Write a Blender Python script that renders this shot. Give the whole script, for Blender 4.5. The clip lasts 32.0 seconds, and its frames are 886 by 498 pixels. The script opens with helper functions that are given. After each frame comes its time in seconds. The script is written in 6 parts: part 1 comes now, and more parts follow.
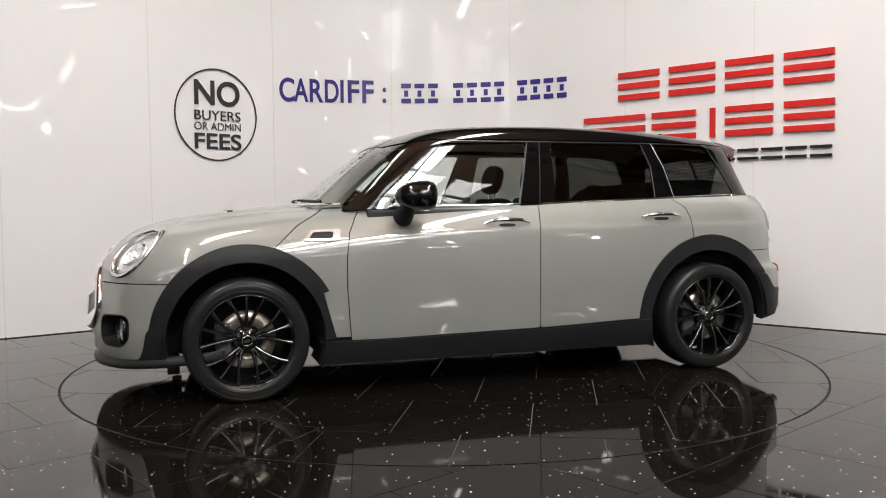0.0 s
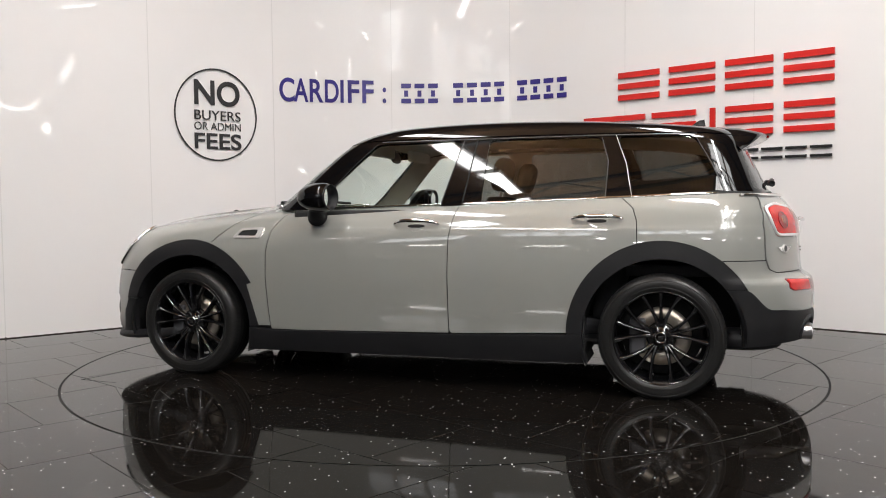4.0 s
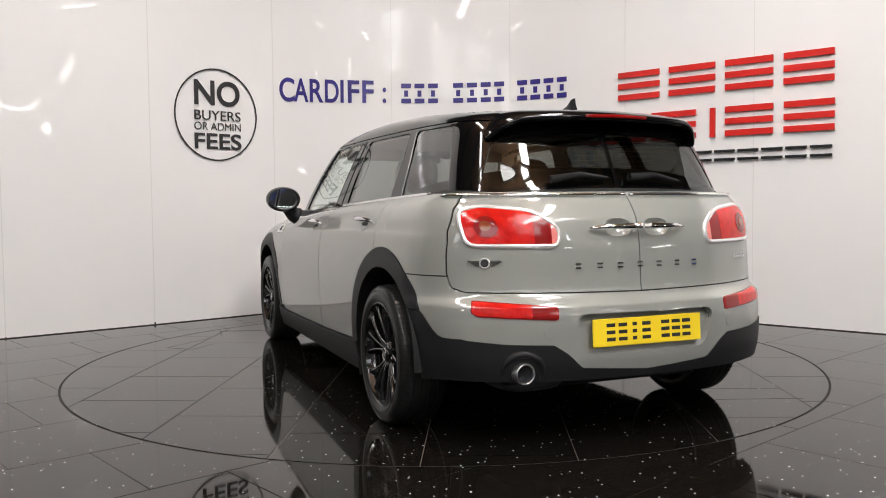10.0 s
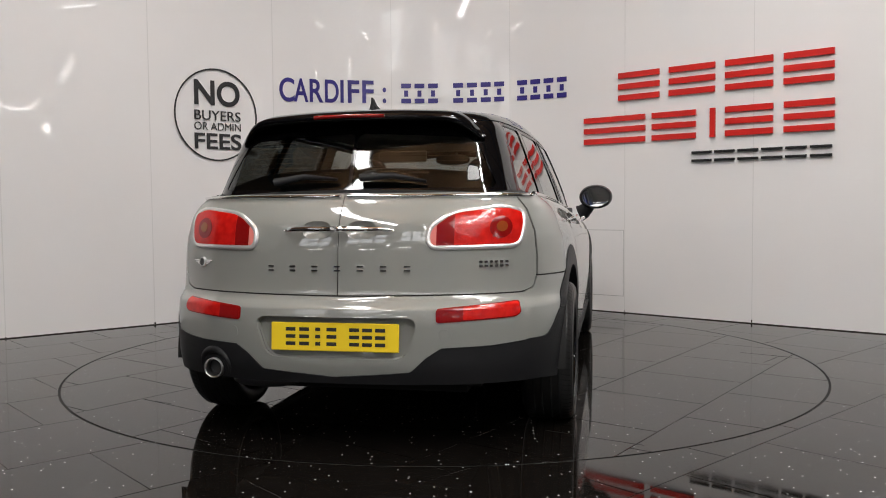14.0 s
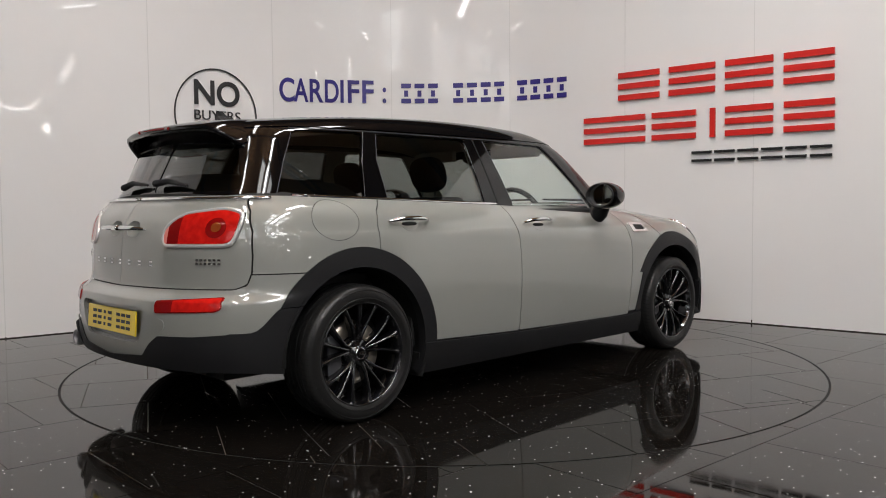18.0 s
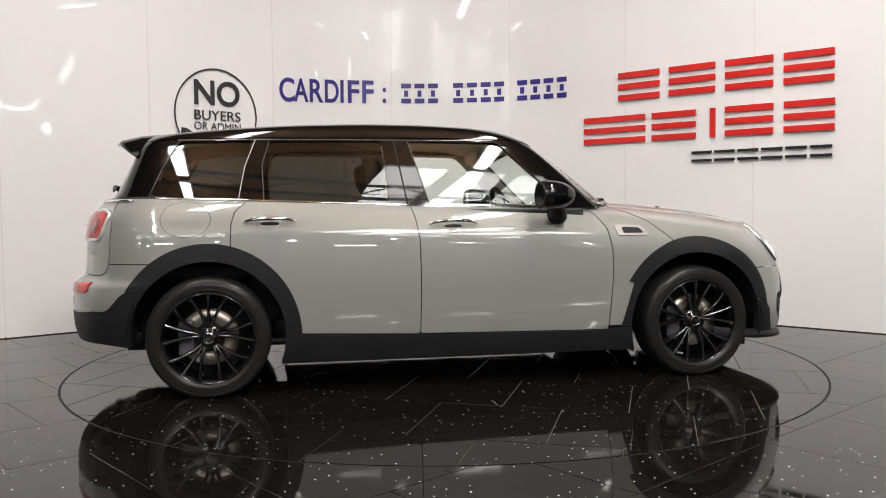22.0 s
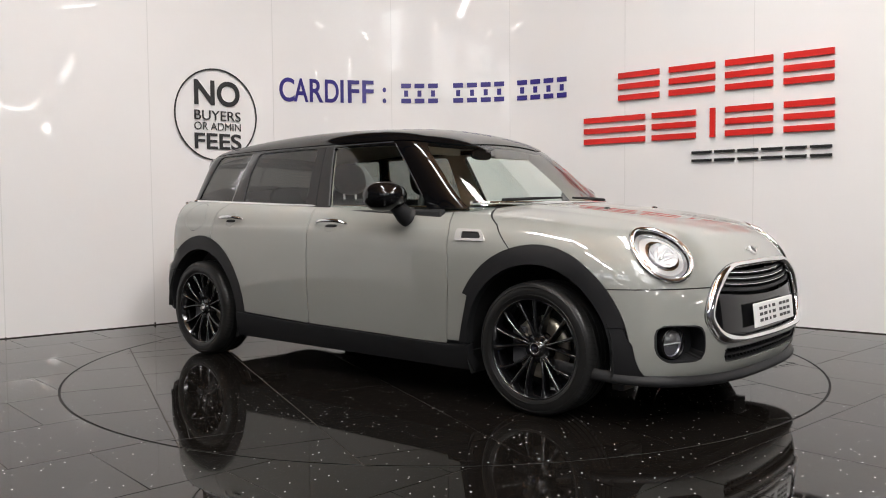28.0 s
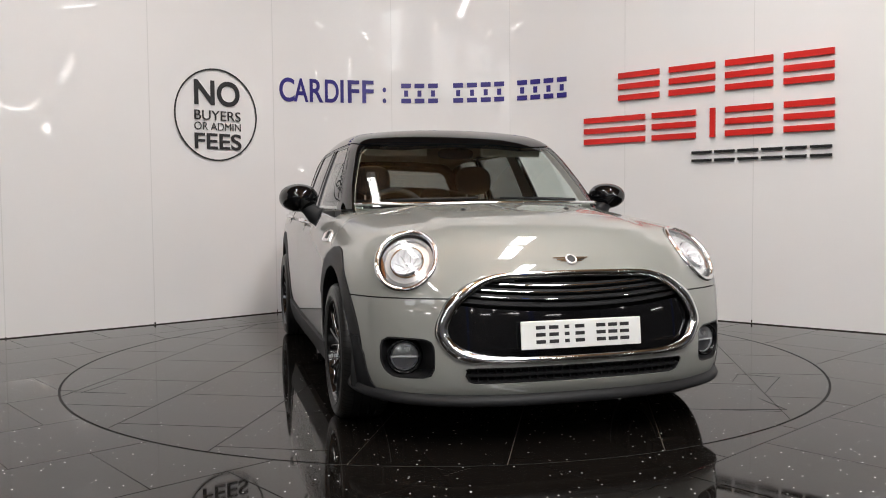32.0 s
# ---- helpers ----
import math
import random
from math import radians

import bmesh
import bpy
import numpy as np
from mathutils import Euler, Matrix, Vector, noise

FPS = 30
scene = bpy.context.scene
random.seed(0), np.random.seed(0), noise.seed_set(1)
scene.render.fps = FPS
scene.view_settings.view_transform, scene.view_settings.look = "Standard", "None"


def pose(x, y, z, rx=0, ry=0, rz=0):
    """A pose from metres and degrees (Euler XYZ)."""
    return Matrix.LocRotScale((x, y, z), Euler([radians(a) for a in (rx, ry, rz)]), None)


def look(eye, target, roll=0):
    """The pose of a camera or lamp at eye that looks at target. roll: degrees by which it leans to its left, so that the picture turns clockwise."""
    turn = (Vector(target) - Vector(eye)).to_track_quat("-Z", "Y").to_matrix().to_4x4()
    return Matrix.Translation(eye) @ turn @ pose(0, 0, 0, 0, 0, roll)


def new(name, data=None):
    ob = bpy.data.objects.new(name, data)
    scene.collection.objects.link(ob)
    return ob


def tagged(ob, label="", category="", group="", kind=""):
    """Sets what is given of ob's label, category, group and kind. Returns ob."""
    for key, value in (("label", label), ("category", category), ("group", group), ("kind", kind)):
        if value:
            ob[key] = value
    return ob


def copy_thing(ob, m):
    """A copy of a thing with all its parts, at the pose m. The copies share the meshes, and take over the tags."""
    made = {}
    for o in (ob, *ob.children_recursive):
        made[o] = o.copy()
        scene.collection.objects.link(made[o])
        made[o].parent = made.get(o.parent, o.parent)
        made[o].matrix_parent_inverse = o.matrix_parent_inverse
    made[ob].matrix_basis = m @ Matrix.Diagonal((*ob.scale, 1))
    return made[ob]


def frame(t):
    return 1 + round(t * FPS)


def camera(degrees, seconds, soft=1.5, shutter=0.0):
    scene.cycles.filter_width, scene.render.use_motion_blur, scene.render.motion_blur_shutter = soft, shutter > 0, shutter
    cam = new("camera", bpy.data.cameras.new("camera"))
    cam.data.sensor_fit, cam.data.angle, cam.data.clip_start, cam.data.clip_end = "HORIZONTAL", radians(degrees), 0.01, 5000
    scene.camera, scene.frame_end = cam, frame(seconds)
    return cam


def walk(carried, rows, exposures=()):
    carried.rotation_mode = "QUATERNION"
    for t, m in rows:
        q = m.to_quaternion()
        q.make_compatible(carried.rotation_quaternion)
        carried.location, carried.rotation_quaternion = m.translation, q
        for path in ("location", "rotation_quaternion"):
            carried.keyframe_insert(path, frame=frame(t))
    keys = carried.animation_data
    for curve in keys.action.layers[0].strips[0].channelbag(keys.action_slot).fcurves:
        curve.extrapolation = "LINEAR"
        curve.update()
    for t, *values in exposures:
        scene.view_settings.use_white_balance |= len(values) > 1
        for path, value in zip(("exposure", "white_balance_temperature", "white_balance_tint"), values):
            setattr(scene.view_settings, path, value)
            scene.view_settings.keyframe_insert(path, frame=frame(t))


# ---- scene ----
# The camera stands still on a tripod; the turntable with the car goes round.
cam = camera(55.96, 32.0, soft=1.0)
EYE = (0.0, -5.3233, 0.9675)
AIM = (EYE[0] - 0.00034, EYE[1] + 0.99874, EYE[2] - 0.05027)
walk(cam, [(0.0, look(EYE, AIM, -0.513)), (32.0, look(EYE, AIM, -0.513))],
     exposures=[(0.0, 0.02), (10.2, 0.02), (10.9, -0.28), (12.0, -0.36), (18.1, -0.40), (18.9, 0.02), (30.2, 0.02), (31.0, -0.16), (32.0, -0.16)])

TURN_START, TURN_RATE = 197.273, -8.4919      # degrees, degrees a second
CAR_OFFSET = (-0.0435, -0.0056)               # the car's middle on the turntable
TABLE_R = 2.244

# ---- light ----
scene.view_settings.exposure = 0.0
world = bpy.data.worlds.new("world")
scene.world = world
world.use_nodes = True
world.node_tree.nodes["Background"].inputs[0].default_value = (0.75, 0.85, 1.0, 1)
world.node_tree.nodes["Background"].inputs[1].default_value = 0.05

LAMPS = [(lx, ly + d) for lx, ly in ((-2.4, -4.6), (2.4, -4.6), (-1.6, -1.1), (1.6, -1.1), (-2.4, -7.8), (2.4, -7.8)) for d in (-0.75, 0.75)]
LAMP_Z = 5.6
for lx, ly in LAMPS:
    watts = (100.0 if ly < -6 else 70.0 if ly < -3 else 55.0) * (0.60 if lx < 0 else 1.12)
    lamp = bpy.data.lights.new("batten_light", "AREA")
    lamp.shape, lamp.size, lamp.size_y = "RECTANGLE", 0.30, 1.3
    lamp.energy, lamp.color = watts, (1.0, 0.99, 0.985)
    lob = new("batten_light", lamp)
    lob.matrix_world = pose(lx, ly, LAMP_Z - 0.03)


# ---- materials ----
def material(name, color, rough=0.5, metal=0.0, coat=0.0, spec=0.5):
    m = bpy.data.materials.new(name)
    m.use_nodes = True
    b = m.node_tree.nodes["Principled BSDF"]
    b.inputs["Base Color"].default_value = (*color, 1)
    b.inputs["Roughness"].default_value = rough
    b.inputs["Metallic"].default_value = metal
    b.inputs["Coat Weight"].default_value = coat
    b.inputs["Coat Roughness"].default_value = 0.02
    b.inputs["Specular IOR Level"].default_value = spec
    return m


def node(m, kind, **sets):
    n = m.node_tree.nodes.new(kind)
    for k, v in sets.items():
        n.inputs[k.replace("_", " ")].default_value = v
    return n


def link(m, a, b):
    m.node_tree.links.new(a, b)


def bsdf(m):
    return m.node_tree.nodes["Principled BSDF"]


def vary(m, scale, low, high, detail=4.0, bump=0.0, bump_scale=200.0, rough=None, space="Object"):
    """Blotchy colour between low and high at one scale, fine relief at another."""
    tc = node(m, "ShaderNodeTexCoord")
    nz = node(m, "ShaderNodeTexNoise", Scale=scale, Detail=detail)
    link(m, tc.outputs[space], nz.inputs["Vector"])
    mix = m.node_tree.nodes.new("ShaderNodeMix")
    mix.data_type = "RGBA"
    mix.inputs[6].default_value, mix.inputs[7].default_value = (*low, 1), (*high, 1)
    link(m, nz.outputs["Fac"], mix.inputs[0])
    link(m, mix.outputs[2], bsdf(m).inputs["Base Color"])
    if rough:
        mr = node(m, "ShaderNodeMapRange", From_Min=0.3, From_Max=0.7, To_Min=rough[0], To_Max=rough[1])
        link(m, nz.outputs["Fac"], mr.inputs["Value"])
        link(m, mr.outputs[0], bsdf(m).inputs["Roughness"])
    if bump:
        fine = node(m, "ShaderNodeTexNoise", Scale=bump_scale, Detail=3.0)
        link(m, tc.outputs[space], fine.inputs["Vector"])
        bp = node(m, "ShaderNodeBump", Strength=bump, Distance=0.002)
        link(m, fine.outputs["Fac"], bp.inputs["Height"])
        link(m, bp.outputs[0], bsdf(m).inputs["Normal"])
    return m


def glass(name, tint, gloss=0.06):
    """A thin pane: it lets light through, tinted, and mirrors more at a slant."""
    m = bpy.data.materials.new(name)
    m.use_nodes = True
    nt = m.node_tree
    nt.nodes.remove(nt.nodes["Principled BSDF"])
    tr = node(m, "ShaderNodeBsdfTransparent", Color=(*tint, 1))
    gl = node(m, "ShaderNodeBsdfGlossy", Color=(1, 1, 1, 1), Roughness=0.01)
    lw = node(m, "ShaderNodeLayerWeight", Blend=0.5)
    power = nt.nodes.new("ShaderNodeMath")
    power.operation, power.inputs[1].default_value = "POWER", 4.5
    link(m, lw.outputs["Facing"], power.inputs[0])
    fr = nt.nodes.new("ShaderNodeMath")
    fr.operation, fr.inputs[1].default_value, fr.inputs[2].default_value = "MULTIPLY_ADD", 0.92, gloss
    link(m, power.outputs[0], fr.inputs[0])
    mx = nt.nodes.new("ShaderNodeMixShader")
    link(m, fr.outputs[0], mx.inputs[0])
    link(m, tr.outputs[0], mx.inputs[1])
    link(m, gl.outputs[0], mx.inputs[2])
    link(m, mx.outputs[0], nt.nodes["Material Output"].inputs[0])
    return m


def glow(name, color, strength):
    m = bpy.data.materials.new(name)
    m.use_nodes = True
    b = bsdf(m)
    b.inputs["Base Color"].default_value = (*color, 1)
    b.inputs["Emission Color"].default_value = (*color, 1)
    b.inputs["Emission Strength"].default_value = strength
    return m


PAINT = vary(material("grey_metallic_paint", (0.33, 0.33, 0.31), 0.5, 0.12, 1.0, 0.2), 700, (0.246, 0.248, 0.230), (0.276, 0.277, 0.258), detail=1)
bsdf(PAINT).inputs["Coat IOR"].default_value = 1.80
BLACK_GLOSS = material("gloss_black_paint", (0.003, 0.003, 0.0035), 0.05, 0.0, 0.0)
CLAD = vary(material("grained_black_plastic", (0.012, 0.012, 0.013), 0.5, 0.0, 0.0, 0.25), 6, (0.009, 0.009, 0.010), (0.015, 0.015, 0.016), bump=0.15, bump_scale=900)
# near-black for dark parts and for shade painted into gaps and recesses
DARK = material("dark_parts_and_shade", (0.004, 0.004, 0.004), 0.8)
CHROME = material("chrome", (0.82, 0.82, 0.82), 0.06, 1.0)
SATIN = material("satin_metal", (0.55, 0.55, 0.56), 0.28, 1.0)
RIM = material("gloss_black_alloy", (0.004, 0.004, 0.0045), 0.08, 0.0, 0.0, 1.0)
TYRE = vary(material("tyre_rubber", (0.012, 0.012, 0.012), 0.30, 0.0, 0.0, 0.3), 9, (0.009, 0.009, 0.009), (0.017, 0.0165, 0.016), bump=0.2, bump_scale=350)
DISC = vary(material("brake_disc", (0.42, 0.37, 0.31), 0.35, 0.9), 22, (0.34, 0.28, 0.21), (0.50, 0.46, 0.41))
CLEAR = glass("clear_glass", (0.89, 0.95, 0.92))
TINTED = glass("privacy_glass", (0.23, 0.24, 0.23))
LENS = glass("lamp_lens", (0.95, 0.96, 0.97), 0.04)
RED_LENS = vary(material("red_lens", (0.70, 0.015, 0.012), 0.10, 0.0, 0.15, 0.35), 34, (0.34, 0.003, 0.003), (0.68, 0.016, 0.010), detail=1, bump=0.3, bump_scale=90)
RED_DARK = material("dark_red_lens", (0.22, 0.004, 0.004), 0.12, 0.0, 0.3)
AMBER = material("amber_lens", (0.17, 0.075, 0.03), 0.15, 0.0, 1.0)
FABRIC = vary(material("dark_seat_cloth", (0.03, 0.03, 0.033), 0.9), 30, (0.022, 0.022, 0.025), (0.04, 0.04, 0.043), bump=0.4, bump_scale=700)
LINING = material("pale_headlining", (0.55, 0.50, 0.42), 0.9)
DASH = vary(material("soft_dashboard", (0.02, 0.02, 0.021), 0.65), 20, (0.016, 0.016, 0.017), (0.027, 0.027, 0.028), bump=0.3, bump_scale=600)
PALE_LENS = material("pale_lens", (0.70, 0.20, 0.17), 0.12, 0.0, 1.0)
AMBER_DARK = material("dark_amber_lens", (0.25, 0.05, 0.01), 0.12, 0.0, 1.0)
MIRROR = material("silvered_mirror", (0.92, 0.92, 0.92), 0.03, 1.0)
LAMP_SILVER = material("lamp_silver", (0.96, 0.96, 0.97), 0.14, 0.4)
SATIN_LIGHT = material("pale_satin_chrome", (0.86, 0.84, 0.82), 0.2, 0.6)
STEEL_GREY = material("grey_lamp_bezel", (0.50, 0.50, 0.51), 0.2, 0.7)
PLATE_Y = material("yellow_plate", (0.86, 0.62, 0.02), 0.35, 0.0, 0.6)
PLATE_W = material("white_plate", (0.82, 0.82, 0.80), 0.35, 0.0, 0.6)
INK = material("black_ink", (0.018, 0.018, 0.019), 0.5)
SIGN_RED = vary(material("red_sign_acrylic", (0.60, 0.02, 0.015), 0.3), 5, (0.56, 0.018, 0.013), (0.64, 0.024, 0.018))
SIGN_BLACK = material("black_sign_acrylic", (0.012, 0.012, 0.013), 0.35)
SIGN_BLUE = material("navy_vinyl", (0.032, 0.022, 0.19), 0.35)
WALL = vary(material("white_gloss_panel", (0.78, 0.76, 0.75), 0.45, 0.0, 0.8), 1.3, (0.76, 0.74, 0.735), (0.80, 0.785, 0.775), detail=5, rough=(0.40, 0.5))
SEAM = material("seam_sealant", (0.66, 0.645, 0.635), 0.5)
GAP_GREY = material("hatch_gap_grey", (0.45, 0.44, 0.43), 0.6)
GROUT = vary(material("grout", (0.02, 0.018, 0.016), 0.85), 14, (0.05, 0.043, 0.036), (0.13, 0.108, 0.085))
SEAL = vary(material("grimy_seal", (0.02, 0.018, 0.016), 0.85), 14, (0.012, 0.011, 0.010), (0.045, 0.036, 0.028))
ROOF_DECK = vary(material("brown_roof_deck", (0.30, 0.17, 0.09), 0.8), 0.8, (0.24, 0.125, 0.055), (0.40, 0.225, 0.11))
HALL_WALL = vary(material("hall_wall", (0.30, 0.29, 0.28), 0.7), 0.6, (0.07, 0.068, 0.066), (0.12, 0.115, 0.11))
STEEL_BLUE = material("blue_painted_steel", (0.03, 0.07, 0.30), 0.45)
SATIN_DARK = material("dark_satin_trim", (0.10, 0.10, 0.105), 0.3, 0.8)
STEEL_DARK = material("dark_steel", (0.05, 0.05, 0.055), 0.5)
TUBE = glow("lamp_diffuser", (1.0, 0.965, 0.93), 7.0)
# added emitter that brightens the hall roof from below
ADDED_UPLIGHT = glow("added_uplight", (1.0, 0.985, 0.97), 36.0)
DAYLIGHT = glow("daylight_window", (0.95, 0.97, 1.0), 3.4)
ROOFLIGHT = glow("translucent_rooflight", (1.0, 0.98, 0.96), 8.0)
FAR_TUBE = glow("far_lamp_diffuser", (1.0, 0.97, 0.94), 26.0)
HEATER = material("heater_wire", (0.20, 0.12, 0.07), 0.5)
WHITE_PAINT = material("white_painted_metal", (0.75, 0.75, 0.74), 0.4)


def tile_material():
    """Polished black quartz with a little dust and smear; mirror flecks' glint painted white."""
    m = material("black_quartz_tile", (0.012, 0.012, 0.013), 0.06, 0.0, 0.0, 0.30)
    tc = node(m, "ShaderNodeTexCoord")
    info = node(m, "ShaderNodeObjectInfo")
    shift = m.node_tree.nodes.new("ShaderNodeVectorMath")
    shift.operation = "MULTIPLY_ADD"
    shift.inputs[1].default_value = (1, 1, 1)
    link(m, tc.outputs["Object"], shift.inputs[0])
    link(m, info.outputs["Random"], shift.inputs[2])
    vor = node(m, "ShaderNodeTexVoronoi", Scale=24.0)
    vor.voronoi_dimensions = "2D"
    link(m, shift.outputs[0], vor.inputs["Vector"])
    dot = node(m, "ShaderNodeMapRange", From_Min=0.055, From_Max=0.09, To_Min=1.0, To_Max=0.0)
    link(m, vor.outputs["Distance"], dot.inputs["Value"])
    sep = m.node_tree.nodes.new("ShaderNodeSeparateColor")
    link(m, vor.outputs["Color"], sep.inputs[0])
    pick = node(m, "ShaderNodeMapRange", From_Min=0.85, From_Max=0.91, To_Min=0.0, To_Max=1.0)
    link(m, sep.outputs[0], pick.inputs["Value"])
    mul = m.node_tree.nodes.new("ShaderNodeMath")
    mul.operation = "MULTIPLY"
    link(m, dot.outputs[0], mul.inputs[0])
    link(m, pick.outputs[0], mul.inputs[1])
    mix = m.node_tree.nodes.new("ShaderNodeMix")
    mix.data_type = "RGBA"
    mix.inputs[7].default_value = (0.9, 0.9, 0.9, 1)
    grain = node(m, "ShaderNodeTexNoise", Scale=140.0, Detail=2.0)
    link(m, shift.outputs[0], grain.inputs["Vector"])
    base = m.node_tree.nodes.new("ShaderNodeMix")
    base.data_type = "RGBA"
    base.inputs[6].default_value, base.inputs[7].default_value = (0.003, 0.0026, 0.0024, 1), (0.009, 0.0072, 0.0058, 1)
    link(m, grain.outputs["Fac"], base.inputs[0])
    link(m, base.outputs[2], mix.inputs[6])
    link(m, mul.outputs[0], mix.inputs[0])
    link(m, mix.outputs[2], bsdf(m).inputs["Base Color"])
    smear = node(m, "ShaderNodeTexNoise", Scale=3.0, Detail=6.0, Roughness=0.65)
    link(m, shift.outputs[0], smear.inputs["Vector"])
    mr = node(m, "ShaderNodeMapRange", From_Min=0.35, From_Max=0.75, To_Min=0.02, To_Max=0.09)
    link(m, smear.outputs["Fac"], mr.inputs["Value"])
    link(m, mr.outputs[0], bsdf(m).inputs["Roughness"])
    return m


TILE = tile_material()


# ---- mesh helpers ----
def mk(name, verts, faces, mat, parent=None, label="", smooth=False, m=None):
    me = bpy.data.meshes.new(name)
    me.from_pydata([tuple(map(float, v)) for v in verts], [], [tuple(map(int, f)) for f in faces])
    me.materials.append(mat)
    if smooth:
        me.polygons.foreach_set("use_smooth", [True] * len(me.polygons))
    me.update()
    ob = new(name, me)
    if parent:
        ob.parent = parent
    if m is not None:
        ob.matrix_local = m
    if label:
        tagged(ob, label)
    return ob


def part(name, bm, mat, parent=None, label="", smooth=False, m=None):
    me = bpy.data.meshes.new(name)
    bmesh.ops.recalc_face_normals(bm, faces=bm.faces)
    bm.to_mesh(me)
    bm.free()
    me.materials.append(mat)
    if smooth:
        me.polygons.foreach_set("use_smooth", [True] * len(me.polygons))
    ob = new(name, me)
    if parent:
        ob.parent = parent
    if m is not None:
        ob.matrix_local = m
    if label:
        tagged(ob, label)
    return ob


def box(bm, x0, x1, y0, y1, z0, z1, bevel=0.0, seg=2):
    r = bmesh.ops.create_cube(bm, size=1.0, matrix=Matrix.Translation(((x0 + x1) / 2, (y0 + y1) / 2, (z0 + z1) / 2)) @ Matrix.Diagonal((x1 - x0, y1 - y0, z1 - z0, 1)))
    if bevel:
        es = list({e for v in r["verts"] for e in v.link_edges})
        bmesh.ops.bevel(bm, geom=es, offset=bevel, segments=seg, affect="EDGES", profile=0.6)
    return bm


def boxed(name, dims, mat, parent=None, label="", bevel=0.0, m=None, smooth=False):
    return part(name, box(bmesh.new(), *dims, bevel=bevel), mat, parent, label, smooth, m)


def lathe(profile, n=48, axis="y", close=False):
    """Verts and faces of a turned shape; profile: (radius, along) pairs."""
    verts, faces = [], []
    for i in range(n):
        a = 2 * math.pi * i / n
        for r, h in profile:
            c, s = r * math.cos(a), r * math.sin(a)
            verts.append((c, h, s) if axis == "y" else (h, c, s) if axis == "x" else (c, s, h))
    k = len(profile)
    for i in range(n):
        j = (i + 1) % n
        for a in range(k if close else k - 1):
            b = (a + 1) % k
            faces.append((i * k + a, j * k + a, j * k + b, i * k + b))
    return verts, faces


def tube(points, r, n=8, closed=False):
    """Verts and faces of a round bar along points."""
    P = [Vector(p) for p in points]
    verts, faces = [], []
    up = Vector((0.123, 0.97, 0.2))
    for i, p in enumerate(P):
        a = P[(i - 1) % len(P)] if (closed or i) else p
        b = P[(i + 1) % len(P)] if (closed or i < len(P) - 1) else p
        t = (b - a).normalized()
        u = t.cross(up)
        if u.length < 0.05:
            u = t.cross(Vector((1, 0, 0)))
        u.normalize()
        w = t.cross(u)
        rr = float(r[i] if isinstance(r, (list, tuple)) else r)
        for k in range(n):
            an = 2 * math.pi * k / n
            verts.append(p + rr * (math.cos(an) * u + math.sin(an) * w))
    m = len(P)
    for i in range(m if closed else m - 1):
        j = (i + 1) % m
        for k in range(n):
            l = (k + 1) % n
            faces.append((i * n + k, i * n + l, j * n + l, j * n + k))
    if not closed:
        faces.append(tuple(range(n)))
        faces.append(tuple((m - 1) * n + k for k in reversed(range(n))))
    return verts, faces


# ---- the showroom ----
SEAMS = [(-6.9, -1.85), (-6.01, -1.15), (-5.11, -0.45), (-4.21, 0.25), (-3.32, 0.95), (-2.43, 1.65), (-1.55, 2.40), (-0.49, 2.86), (0.655, 2.77), (1.63, 2.16),
         (2.50, 1.41), (3.33, 0.72), (4.16, 0.02), (5.0, -0.67), (5.85, -1.36), (6.7, -2.05)]
WALL_TOP = 3.7


def wall_curve(i, u):
    """A point on panel i of the curved wall, u from 0 to 1, and the way into the room."""
    P = [Vector(SEAMS[min(max(k, 0), len(SEAMS) - 1)]) for k in (i - 1, i, i + 1, i + 2)]
    ch = P[2] - P[1]
    t0, t1 = (P[2] - P[0]) / 2, (P[3] - P[1]) / 2
    # straight wings, a rounded middle of three panels
    if i == 5:
        t1 = ch
    if i == 6:
        t0 = (P[1] - P[0]) * (ch.length / (P[1] - P[0]).length)
    if i == 8:
        t1 = (P[3] - P[2]) * (ch.length / (P[3] - P[2]).length)
    if i == 9:
        t0 = ch
    p = (2 * u**3 - 3 * u**2 + 1) * P[1] + (u**3 - 2 * u**2 + u) * t0 + (-2 * u**3 + 3 * u**2) * P[2] + (u**3 - u**2) * t1
    d = (6 * u**2 - 6 * u) * P[1] + (3 * u**2 - 4 * u + 1) * t0 + (-6 * u**2 + 6 * u) * P[2] + (3 * u**2 - 2 * u) * t1
    d.normalize()
    return p, Vector((d.y, -d.x))


def wall_pose(i, u, z, out=0.0):
    """A frame on the wall: x along it, y up, z into the room."""
    p, n = wall_curve(i, u)
    along = Vector((-n.y, n.x))
    o = p + n * out
    return Matrix(((along.x, 0, n.x, o.x), (along.y, 0, n.y, o.y), (0, 1, 0, z), (0, 0, 0, 1)))


